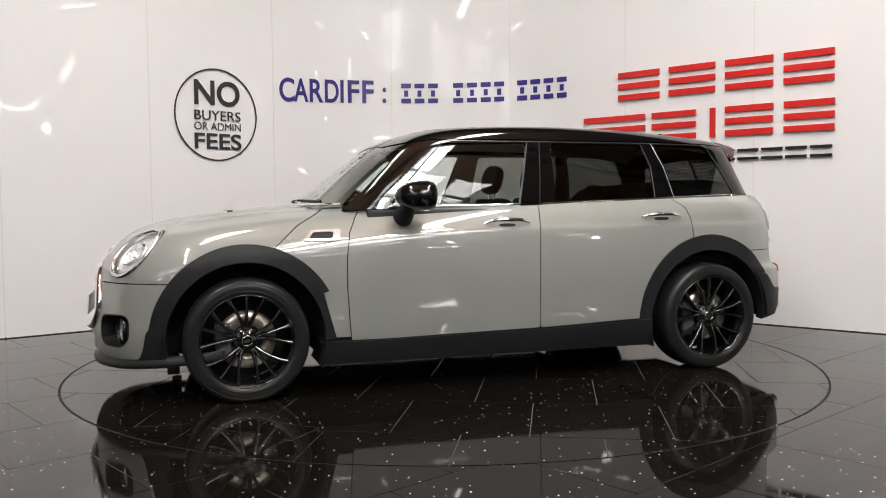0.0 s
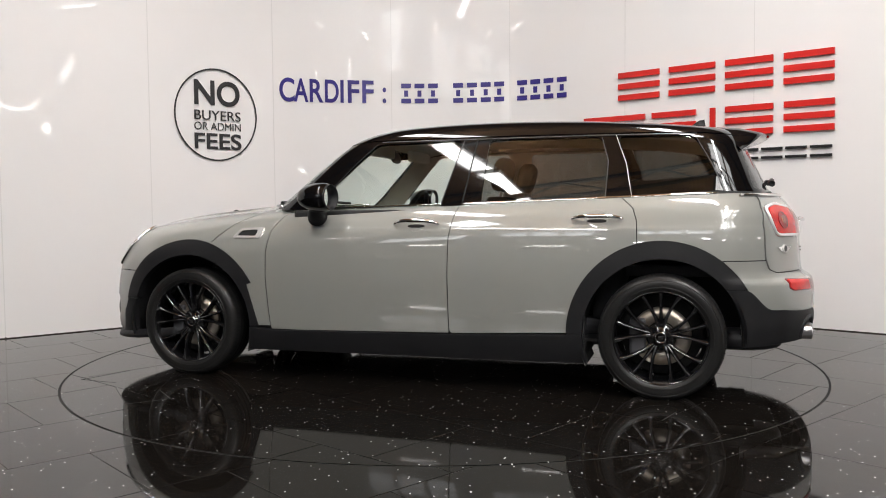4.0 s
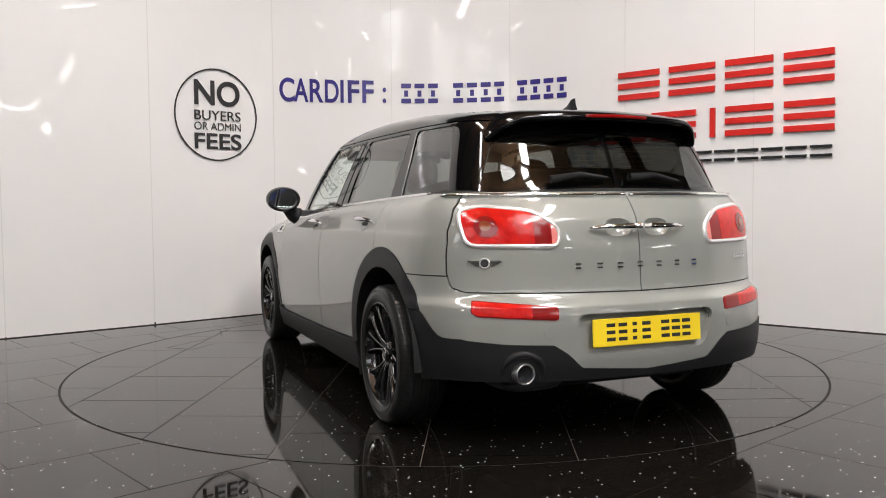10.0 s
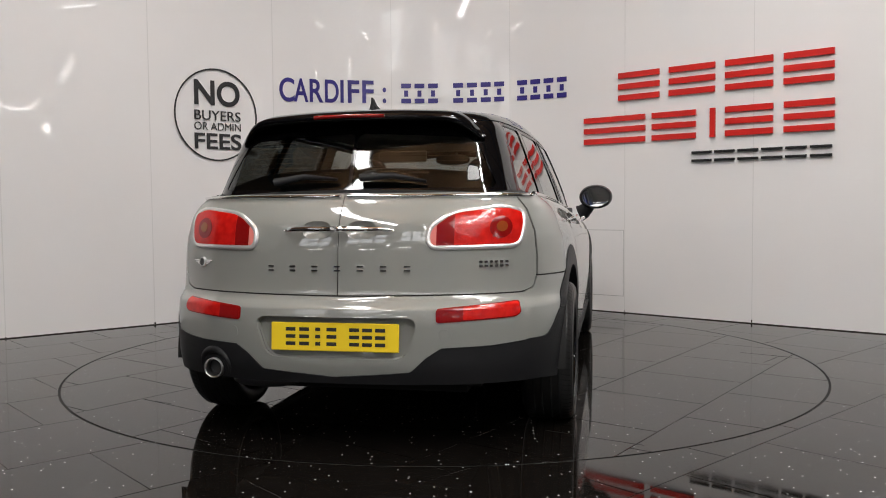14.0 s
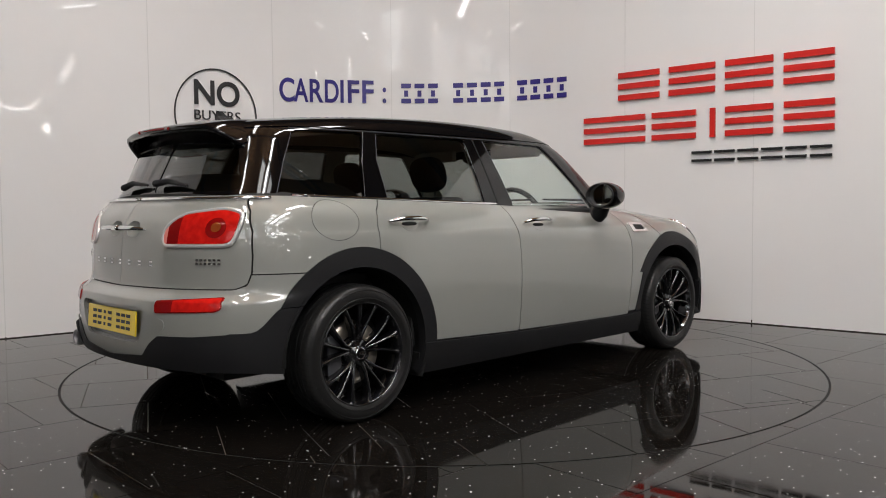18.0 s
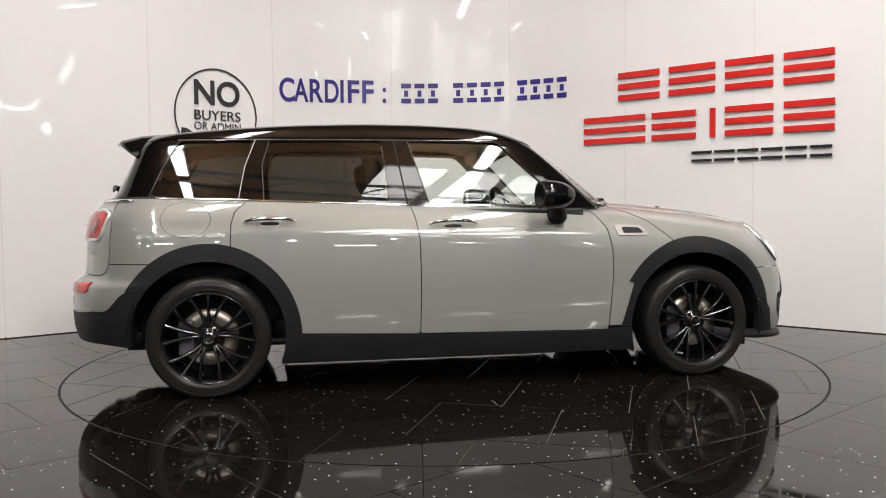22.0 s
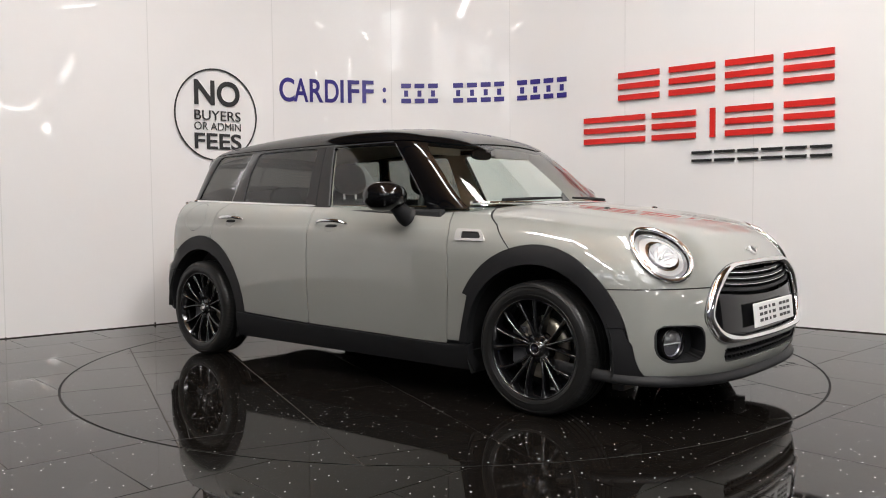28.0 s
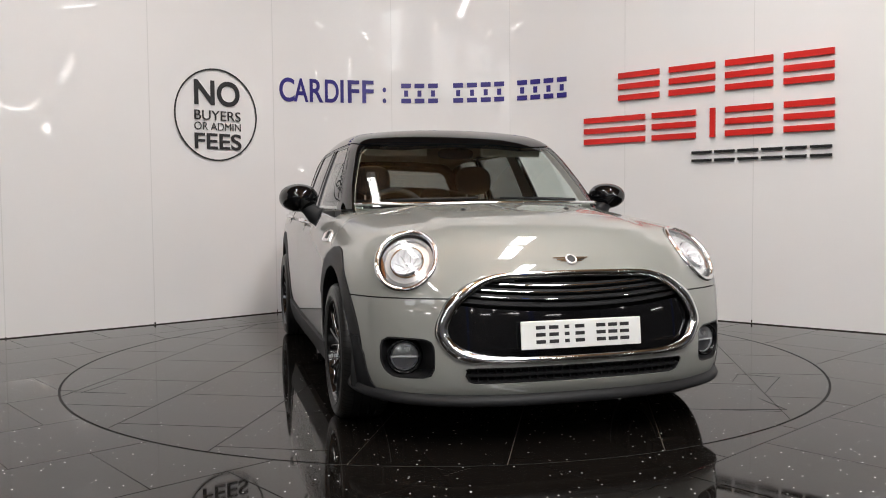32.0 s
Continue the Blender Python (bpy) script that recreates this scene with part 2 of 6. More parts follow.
def build_wall():
    wall = tagged(new("wall_north"), "curved showroom wall of glossy white panels", "wall", kind="structure")
    for i in range(len(SEAMS) - 1):
        n = 10
        vs, fs = [], []
        for j in range(n + 1):
            u = 0.0015 + 0.997 * j / n
            p, nn = wall_curve(i, u)
            q = p - nn * 0.04
            vs += [(p.x, p.y, 0.004), (p.x, p.y, WALL_TOP), (p.x, p.y, WALL_TOP), (q.x, q.y, WALL_TOP), (q.x, q.y, 0.004), (p.x, p.y, 0.004)]
            if j:
                a = 6 * (j - 1)
                fs += [(a, a + 6, a + 7, a + 1), (a + 2, a + 8, a + 9, a + 3), (a + 3, a + 9, a + 10, a + 4)]
        fs += [(5, 2, 3, 4), (6 * n + 5, 6 * n + 4, 6 * n + 3, 6 * n + 2)]
        ob = mk("panel", vs, fs, WALL, wall)
        me = ob.data
        for k, pl in enumerate(me.polygons):
            pl.use_smooth = k % 3 == 0 and k < 3 * n
        me.update()
    # joint strips between the panels and the dirty seal along the floor
    for i in range(1, len(SEAMS) - 1):
        mt = wall_pose(i, 0.0, 0.0, -0.003)
        mk("joint", *strip(0.007, WALL_TOP, 0.0045), SEAM, wall, m=mt)
    for i in range(1, len(SEAMS) - 1):
        mk("grime_mark", *strip(0.007 + 0.003 * (i % 3), 0.014 + 0.008 * (i % 4), 0.002), SEAL, wall, m=wall_pose(i, 0.0, 0.0, 0.002))
    # a low access hatch beside one joint
    for name, grow, out, mat in (("hatch_gap", 0.006, 0.0015, GAP_GREY), ("access_hatch", 0.0, 0.005, WALL)):
        vs, fs = [], []
        for j in range(9):
            u = (0.60 - grow) + (0.985 + 2 * grow - 0.60) * j / 8
            p, nn = wall_curve(8, u)
            a, b = p + nn * out, p - nn * 0.01
            z0, z1 = 0.153 - grow, 0.742 + grow
            vs += [(b.x, b.y, z0), (a.x, a.y, z0), (a.x, a.y, z1), (b.x, b.y, z1)]
            if j:
                q = 4 * (j - 1)
                fs += [(q + k, q + 4 + k, q + 5 + k, q + 1 + k) for k in range(3)]
        fs += [(0, 1, 2, 3), (35, 34, 33, 32)]
        mk(name, vs, fs, mat, wall)
    vs, fs = [], []
    k = 0
    for i in range(len(SEAMS) - 1):
        for j in range(6):
            p, nn = wall_curve(i, j / 6)
            q = p + nn * 0.006
            vs += [(q.x, q.y, 0.0), (q.x, q.y, 0.007), (p.x, p.y, 0.007)]
            if k:
                a = 3 * (k - 1)
                fs += [(a, a + 3, a + 4, a + 1), (a + 1, a + 4, a + 5, a + 2)]
            k += 1
    mk("floor_seal", vs, fs, SEAL, wall, "dark grimy seal along the floor")
    return wall


def strip(w, h, d):
    """A flat bar: width w about x, height h up y, depth d out z."""
    vs = [(-w / 2, 0, 0), (w / 2, 0, 0), (w / 2, h, 0), (-w / 2, h, 0), (-w / 2, 0, d), (w / 2, 0, d), (w / 2, h, d), (-w / 2, h, d)]
    return vs, [(4, 5, 6, 7), (0, 1, 5, 4), (1, 2, 6, 5), (2, 3, 7, 6), (3, 0, 4, 7)]


def text_mesh(text, size, depth, bold):
    cu = bpy.data.curves.new(text.lower(), "FONT")
    cu.body, cu.size, cu.extrude, cu.offset = text, size, depth, bold
    tmp = bpy.data.objects.new("tmp", cu)
    scene.collection.objects.link(tmp)
    me = bpy.data.meshes.new_from_object(tmp.evaluated_get(bpy.context.evaluated_depsgraph_get()))
    bpy.data.objects.remove(tmp)
    bm = bmesh.new()
    bm.from_mesh(me)
    bmesh.ops.remove_doubles(bm, verts=bm.verts, dist=1e-5)
    return bm


def fit_line(text, width, cap, mat, parent, m, bold=0.0, depth=0.003):
    """One line of letters, each a part of its own, stretched to a width and a cap height."""
    bm = text_mesh(text, cap / 0.69, depth, bold)
    xs = [v.co.x for v in bm.verts]
    x0, k = min(xs), width / (max(xs) - min(xs))
    bm.verts.index_update()
    seen = set()
    for v in bm.verts:
        if v in seen:
            continue
        isle, todo = [], [v]
        seen.add(v)
        while todo:
            u = todo.pop()
            isle.append(u)
            for e in u.link_edges:
                o = e.other_vert(u)
                if o not in seen:
                    seen.add(o)
                    todo.append(o)
        ids = {u: i for i, u in enumerate(isle)}
        faces = {f for u in isle for f in u.link_faces}
        mk("letter", [((u.co.x - x0) * k, u.co.y, u.co.z) for u in isle], [[ids[w] for w in f.verts] for f in faces], mat, parent, m=m)
    bm.free()


def build_signs():
    # round slogan
    sign = tagged(new("slogan_sign"), "round black slogan sticker on the white wall", "sign")
    sign.matrix_world = wall_pose(5, 0.513, 1.79, 0.008)
    vs, fs = [], []
    for i in range(96):
        a = 2 * math.pi * i / 96
        for r, z in ((0.3885, 0), (0.3885, 0.003), (0.402, 0.003), (0.402, 0)):
            vs.append((r * 0.962 * math.cos(a), r * math.sin(a), z))
    for i in range(96):
        j = (i + 1) % 96
        for k in range(3):
            fs.append((4 * i + k, 4 * i + k + 1, 4 * j + k + 1, 4 * j + k))
    mk("ring", vs, fs, INK, sign)
    for text, x, y, w, cap, bold in (("NO", -0.204, 0.088, 0.425, 0.203, 0.006), ("BUYERS", -0.206, -0.047, 0.432, 0.083, 0.0),
                                     ("OR ADMIN", -0.208, -0.135, 0.434, 0.068, -0.001), ("FEES", -0.208, -0.296, 0.437, 0.132, 0.003)):
        fit_line(text, w, cap, INK, sign, Matrix.Translation((x, y, 0.002)), bold)
    # town name and the bars in place of the figures
    town = tagged(new("contact_sign"), "navy blue vinyl lettering and bars on the white wall", "sign")
    u = 0.052
    spans = [("C", 0.060, 0.155), ("A", 0.205, 0.145), ("R", 0.360, 0.135), ("D", 0.508, 0.135), ("I", 0.655, 0.032), ("F", 0.725, 0.115), ("F", 0.865, 0.112), (":", 1.065, 0.034)]
    for ch, x, w in spans:
        fit_line(ch, w, 0.209, SIGN_BLUE, town, wall_pose(6, x / 1.155, 1.966 + x * 0.02, 0.008), 0.005, 0.002)
    for i, a, b, n in ((7, 0.079, 0.469, 3), (7, 0.578, 1.108, 4), (8, 0.059, 0.591, 4)):
        step = (b - a) / n
        for k in range(n):
            mid = a + step * (k + 0.5)
            mk("bar", *strip(step * 0.74, 0.045, 0.004), SIGN_BLUE, town, m=wall_pose(i, mid / 1.149, 1.982, 0.003))
            mk("bar", *strip(step * 0.74, 0.045, 0.004), SIGN_BLUE, town, m=wall_pose(i, mid / 1.149, 2.127, 0.003))
            mk("bar", *strip(step * 0.30, 0.060, 0.004), SIGN_BLUE, town, m=wall_pose(i, mid / 1.149, 2.045, 0.003))
    # raised red and black sign, its strokes as plain bars
    big = tagged(new("raised_sign"), "raised red and black acrylic bars fixed to the white wall", "sign")
    rows = [(1.898, 0.245, SIGN_RED, ((8, 1.092, 9, 0.335), (9, 0.424, 9, 0.828), (9, 0.914, 10, 0.160), (10, 0.246, 10, 0.642))),
            (1.526, 0.240, SIGN_RED, ((8, 0.752, 9, 0.203), (9, 0.268, 9, 0.665), (9, 0.787, 9, 0.832), (9, 0.916, 10, 0.163), (10, 0.250, 10, 0.648)))]
    for z0, hh, mat, glyphs in rows:
        for i, a, j, b in glyphs:
            at = lambda k, s: 1.149 * (k - 8) + s
            s0, s1 = at(i, a), at(j, b)
            narrow = s1 - s0 < 0.1
            for f in ((0.0,) if narrow else (0.0, 0.4, 0.8)):
                curved_bar("bar", s0, s1, z0 + f * hh, hh if narrow else hh * 0.2, mat, big)
    s0, s1 = 1.149 + 0.626, 2.298 + 0.652
    for k in range(6):
        a = s0 + (s1 - s0) * (k + 0.03) / 6
        b = s0 + (s1 - s0) * (k + 0.90) / 6
        for z in (1.328, 1.396):
            curved_bar("bar", a, b, z, 0.020, SIGN_BLACK, big)


def curved_bar(name, s0, s1, z, h, mat, parent, depth=0.018):
    """A thick bar that follows the wall from s0 to s1, counted from seam 8."""
    n = max(2, int((s1 - s0) / 0.08))
    vs, fs = [], []
    for k in range(n + 1):
        s = s0 + (s1 - s0) * k / n
        i = 8 + int(s // 1.149)
        p, nn = wall_curve(i, (s - (i - 8) * 1.149) / 1.149)
        a, b = p + nn * 0.006, p + nn * (0.006 + depth)
        vs += [(a.x, a.y, z), (b.x, b.y, z), (b.x, b.y, z + h), (a.x, a.y, z + h)]
        if k:
            o = 4 * (k - 1)
            for e in range(4):
                f = (e + 1) % 4
                fs.append((o + e, o + f, o + 4 + f, o + 4 + e))
    fs += [(0, 3, 2, 1), (4 * n, 4 * n + 1, 4 * n + 2, 4 * n + 3)]
    return mk(name, vs, fs, mat, parent)


# ---- floor of tiles, and the turntable ----
def clip_poly(poly, inside, cross):
    out = []
    for i, p in enumerate(poly):
        q = poly[(i + 1) % len(poly)]
        a, b = inside(p), inside(q)
        if a:
            out.append(p)
        if a != b:
            out.append(cross(p, q))
    return out


def densify(poly, n=12):
    out = []
    for i, p in enumerate(poly):
        q = poly[(i + 1) % len(poly)]
        out += [(p[0] + (q[0] - p[0]) * k / n, p[1] + (q[1] - p[1]) * k / n) for k in range(n)]
    return out


def circle_cut(poly, r, keep_inside):
    """The part of a tile within or beyond a circle about the origin."""
    d = [math.hypot(*p) for p in poly]
    if keep_inside and max(d) < r or not keep_inside and min(d) > r:
        return poly
    pts = densify(poly)
    ins = lambda p: (math.hypot(*p) <= r) == keep_inside
    if not any(ins(p) for p in pts):
        return []

    def cross(p, q):
        a, b = p, q
        for _ in range(20):
            m = ((a[0] + b[0]) / 2, (a[1] + b[1]) / 2)
            if ins(m) == ins(p):
                a = m
            else:
                b = m
        return a
    res = clip_poly(pts, ins, cross)
    # walk the arc between the two crossings
    out = []
    for i, p in enumerate(res):
        q = res[(i + 1) % len(res)]
        out.append(p)
        if abs(math.hypot(*p) - r) < 1e-3 and abs(math.hypot(*q) - r) < 1e-3 and math.dist(p, q) > 0.02:
            a, b = math.atan2(p[1], p[0]), math.atan2(q[1], q[0])
            dd = (b - a + math.pi) % (2 * math.pi) - math.pi
            n = max(2, int(abs(dd) * r / 0.04))
            out += [(r * math.cos(a + dd * k / n), r * math.sin(a + dd * k / n)) for k in range(1, n)]
    return out


def tile(poly, top, thick, mat, parent):
    n = len(poly)
    area = sum(poly[i][0] * poly[(i + 1) % n][1] - poly[(i + 1) % n][0] * poly[i][1] for i in range(n))
    if abs(area) < 0.004:
        return None
    if area < 0:
        poly = poly[::-1]
    cx, cy = sum(p[0] for p in poly) / n, sum(p[1] for p in poly) / n
    inn = []
    for p in poly:
        d = math.hypot(p[0] - cx, p[1] - cy) or 1
        k = 1 - 0.0016 / d
        inn.append((cx + (p[0] - cx) * k, cy + (p[1] - cy) * k))
    vs = [(x, y, top) for x, y in inn] + [(x, y, top - 0.0003) for x, y in poly] + [(x, y, top - thick) for x, y in poly]
    fs = [tuple(range(n))]
    for i in range(n):
        j = (i + 1) % n
        fs += [(i, n + i, n + j, j), (n + i, 2 * n + i, 2 * n + j, n + j)]
    return mk("tile", vs, fs, mat, parent)


def tile_rows(angle, off_u, off_v, half, step=0.6, gap=0.0016, u0=-9, u1=9):
    """Quads of a running-bond field of square tiles, turned by an angle."""
    c, s = math.cos(radians(angle)), math.sin(radians(angle))
    out = []
    for i in range(u0, u1):
        shift = off_v + (half if i % 2 else 0.0)
        for j in range(u0, u1):
            x0, x1 = off_u + i * step + gap, off_u + (i + 1) * step - gap
            y0, y1 = shift + j * step + gap, shift + (j + 1) * step - gap
            out.append([(c * x - s * y, s * x + c * y) for x, y in ((x0, y0), (x1, y0), (x1, y1), (x0, y1))])
    return out


def build_floor():
    floor = tagged(new("floor"), "polished black quartz tile floor with sparkling flecks", "floor", kind="structure")
    mk("screed", [(-14, -18, -0.004), (14, -18, -0.004), (14, 8, -0.004), (-14, 8, -0.004)], [(0, 1, 2, 3)], GROUT, floor)
    n = 0
    rest_v, rest_f = [], []
    for poly in tile_rows(-48.0, -0.02, -0.36, 0.3, step=0.59, u0=-28, u1=28):
        cx, cy = sum(p[0] for p in poly) / 4, sum(p[1] for p in poly) / 4
        if abs(cx) > 9 or cy > 3.4 or cy < -11:
            continue
        if cy > 0.6 and any(_behind_wall(p) for p in poly):
            if all(_behind_wall(p) for p in poly):
                continue
        near = abs(cx) < 4.0 and -4.6 < cy < 3.4
        cut = circle_cut(poly, TABLE_R + 0.014, False)
        if len(cut) < 3:
            continue
        if near and n < 300:
            n += tile(cut, 0.0, 0.003, TILE, floor) is not None
        else:
            k = len(rest_v)
            rest_v += [(x, y, 0.0) for x, y in cut]
            rest_f.append(tuple(range(k, k + len(cut))))
    ob = mk("outer_tiles", rest_v, rest_f, TILE, floor)
    tagged(ob, kind="stuff")
    # edging of the gap round the turntable; its near-black bottom paints the gap's shade
    vs, fs = lathe([(TABLE_R + 0.014, -0.0034), (TABLE_R + 0.014, 0.0002), (TABLE_R + 0.011, 0.0002), (TABLE_R + 0.010, -0.0032), (TABLE_R + 0.0015, -0.0032)], 160, "z")
    mk("edge_trim_gap_shade", vs, fs, DARK, floor, "black metal edging ring, its gap bottom painted near-black")
    return floor


def _behind_wall(p):
    """Whether a point lies behind the curved wall."""
    best, side = 9.0, 1.0
    for i in range(len(SEAMS) - 1):
        a, b = Vector(SEAMS[i]), Vector(SEAMS[i + 1])
        q = Vector(p) - a
        d = b - a
        t = min(max(q.dot(d) / d.length_squared, 0), 1)
        dist = (q - t * d).length
        if dist < best:
            best, side = dist, d.x * q.y - d.y * q.x
    return side > 0


def build_turntable():
    table = tagged(new("turntable"), "round turntable of polished black quartz tiles set flush in the floor", "turntable")
    vs, fs = lathe([(0.0, -0.0035), (TABLE_R, -0.0035), (TABLE_R, -0.0034)], 96, "z")
    mk("disc", vs, fs, GROUT, table)
    for poly in tile_rows(-114.9, 0.005, 0.29, 0.31, gap=0.002):
        cut = circle_cut(poly, TABLE_R + 0.001, True)
        if len(cut) >= 3:
            tile(cut, 0.0, 0.003, TILE, table)
    for ax, ay, bx, by, w0, w1 in ((1.18, 1.62, 1.03, 1.455, 0.005, 0.004), (1.18, 1.615, 1.50, 1.28, 0.003, 0.0015), (1.03, 1.455, 1.20, 1.30, 0.004, 0.001), (1.815, 1.17, 1.72, 0.87, 0.009, 0.003),
                                   (1.815, 1.165, 1.57, 1.19, 0.007, 0.002), (-1.80, -1.19, -1.64, -0.78, 0.004, 0.0025), (0.345, -2.17, 0.48, -1.88, 0.007, 0.002), (0.39, -2.11, 0.12, -1.96, 0.004, 0.0015),
                                   (-1.40, 1.27, -1.46, 1.09, 0.004, 0.003)):
        d = Vector((ay - by, bx - ax)).normalized()
        vs = [(ax + d.x * w0 / 2, ay + d.y * w0 / 2, 0.0006), (bx + d.x * w1 / 2, by + d.y * w1 / 2, 0.0006), (bx - d.x * w1 / 2, by - d.y * w1 / 2, 0.0006), (ax - d.x * w0 / 2, ay - d.y * w0 / 2, 0.0006)]
        mk("open_joint", vs + [(x, y, -0.002) for x, y, z in vs], [(3, 2, 1, 0), (0, 1, 5, 4), (1, 2, 6, 5), (2, 3, 7, 6), (3, 0, 4, 7)], DARK, table, "black filler in an open tile joint")
    return table


# ---- the hall behind and above the camera, seen in reflections ----
def build_hall():
    hall = tagged(new("hall"), "open showroom hall with plain grey walls", "room", kind="structure")
    x0, x1, y0, y1, top = -11.0, 11.0, -12.5, 7.0, 7.2
    for name, d in (("wall_south", (x0, x1, y0 - 0.2, y0, 0, top)), ("wall_west", (x0 - 0.2, x0, y0, y1, 0, top)), ("wall_east", (x1, x1 + 0.2, y0, y1, 0, top)), ("wall_back", (x0, x1, y1, y1 + 0.2, 0, top))):
        tagged(boxed(name, d, HALL_WALL, hall), "grey painted hall wall")
    tagged(boxed("ceiling", (x0, x1, y0, y1, top, top + 0.2), ROOF_DECK), "brown boarded hall roof", "ceiling", kind="structure")
    # daylight glazing high in the south and side walls
    for wx, wz in ((-9.6, 3.6), (-6.2, 3.9), (-2.8, 4.1), (2.4, 4.9)):
        w = tagged(new("window"), "bright daylight window in the hall wall", "window", kind="structure")
        boxed("window_frame", (wx - 0.08, wx + 2.48, y0, y0 + 0.06, wz - 0.08, wz + 1.83), STEEL_DARK, w)
        for j in range(3):
            for r in range(2):
                boxed("pane", (wx + 0.05 + j * 0.82, wx + 0.73 + j * 0.82, y0 + 0.06, y0 + 0.07, wz + r * 0.94, wz + 0.80 + r * 0.94), DAYLIGHT, w)
    # translucent rooflights over the east half
    for k in range(3):
        rx = 1.5 + k * 1.5
        w = tagged(new("rooflight"), "bright translucent rooflight in the hall roof", "rooflight", kind="structure")
        boxed("rooflight_frame", (rx - 0.06, rx + 1.16, -12.4, -6.0, top - 0.05, top - 0.01), STEEL_DARK, w)
        for j in range(3):
            boxed("pane", (rx, rx + 1.1, -12.34 + j * 2.12, -10.3 + j * 2.12, top - 0.065, top - 0.055), ROOFLIGHT, w)
    # lit fittings on the far walls, mirrored by the glossy panels
    def fitting(name, label, path, r, m=None):
        lamp = tagged(new(name), label, "lamp")
        boxed("back_plate", (path[0][0] - 0.03, path[0][0] + 0.03, path[0][1] - 0.03, path[0][1] + 0.03, path[0][2] - 0.03, path[0][2] + 0.03), STEEL_DARK, lamp)
        mk("tube", *tube(path, r, 8), FAR_TUBE, lamp, "", True)
    for d in (0.0, 0.15):
        fitting("wall_lamp", "slanting white tube lamp on the hall wall", [(10.9, -9.95 + d, 4.45), (10.9, -9.45 + d, 5.1)], 0.016)
    fitting("wall_spotlight", "small round spotlight on the hall wall", [(10.93, -10.38, 3.2), (10.85, -10.38, 3.2)], 0.11)
    arc = [(10.93, -11.15 + 0.55 * math.cos(a), 4.05 + 0.30 * math.sin(a)) for a in [math.pi * (1.05 + 0.9 * k / 16) for k in range(17)]]
    fitting("arc_lamp", "curved white tube lamp on the hall wall", arc, 0.026)
    fitting("wall_lamp", "level white tube lamp on the hall wall", [(10.93, -7.4, 1.98), (10.93, -6.0, 2.02)], 0.032)
    fitting("wall_lamp", "upright white tube lamp on the hall wall", [(8.2, -12.43, 4.3), (8.2, -12.43, 5.5)], 0.05)
    # level strip lamps and spotlights low on the far wall
    for fx, fz in ((-8.6, 2.9), (-5.4, 2.7), (-2.9, 3.0), (2.0, 2.8), (4.6, 3.0), (7.4, 2.7)):
        fitting("wall_lamp", "level white tube lamp on the hall wall", [(fx, -12.43, fz), (fx + 0.95, -12.43, fz)], 0.035)
    for fx, fz in ((-6.9, 3.3), (-3.6, 3.4), (-0.7, 3.2), (1.1, 3.3), (3.4, 3.4), (6.3, 3.3)):
        fitting("wall_spotlight", "small round spotlight on the hall wall", [(fx, -12.46, fz), (fx, -12.38, fz)], 0.085)
    # steel frame
    for k, by in enumerate((-11.0, -7.4, -3.8, -0.2, 3.4)):
        beam = tagged(new("roof_truss"), "dark steel roof truss under the hall roof", "truss")
        boxed("chord", (x0, x1, by - 0.06, by + 0.06, 6.2, 6.32), STEEL_DARK, beam)
        boxed("chord", (x0, x1, by - 0.06, by + 0.06, 7.05, 7.18), STEEL_DARK, beam)
        for j in range(11):
            xa = x0 + j * 2.0
            vs, fs = tube([(xa, by, 6.28), (xa + 1.0, by, 7.1), (xa + 2.0, by, 6.28)], 0.035, 6)
            mk("strut", vs, fs, STEEL_DARK, beam)
    for bx, by in ((-6.0, -11.0), (5.6, -11.0), (-8.5, -3.8), (8.5, -3.8), (0.5, -11.0)):
        col = tagged(new("steel_column"), "blue painted steel column standing on the tiles", "column")
        for d in ((bx - 0.1, bx + 0.1, by - 0.1, by - 0.085, 0, 6.2), (bx - 0.1, bx + 0.1, by + 0.085, by + 0.1, 0, 6.2)):
            boxed("flange", d, STEEL_BLUE, col)
        boxed("web", (bx - 0.008, bx + 0.008, by - 0.084, by + 0.084, 0, 6.2), STEEL_BLUE, col)
    # batten lamps on hangers
    first = None
    for lx, ly in LAMPS:
        if first is None:
            first = tagged(new("batten_lamp"), "white strip lamp hung under the hall roof", "lamp", "strip lamps")
            boxed("housing", (-0.20, 0.20, -0.70, 0.70, 0.0, 0.07), WHITE_PAINT, first, bevel=0.01)
            boxed("diffuser", (-0.17, 0.17, -0.67, 0.67, -0.02, -0.004), TUBE, first)
            # upward glow added to brighten the roof deck, no known source
            boxed("roof_fill_panel", (-0.16, 0.16, -0.66, 0.66, 0.074, 0.082), ADDED_UPLIGHT, first)
            for hy in (-0.4, 0.4):
                vs, fs = tube([(0, hy, 0.07), (0, hy, 7.2 - LAMP_Z)], 0.008, 6)
                mk("hanger", vs, fs, STEEL_DARK, first)
            first.matrix_world = pose(lx, ly, LAMP_Z)
        else:
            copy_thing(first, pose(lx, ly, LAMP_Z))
    far = None
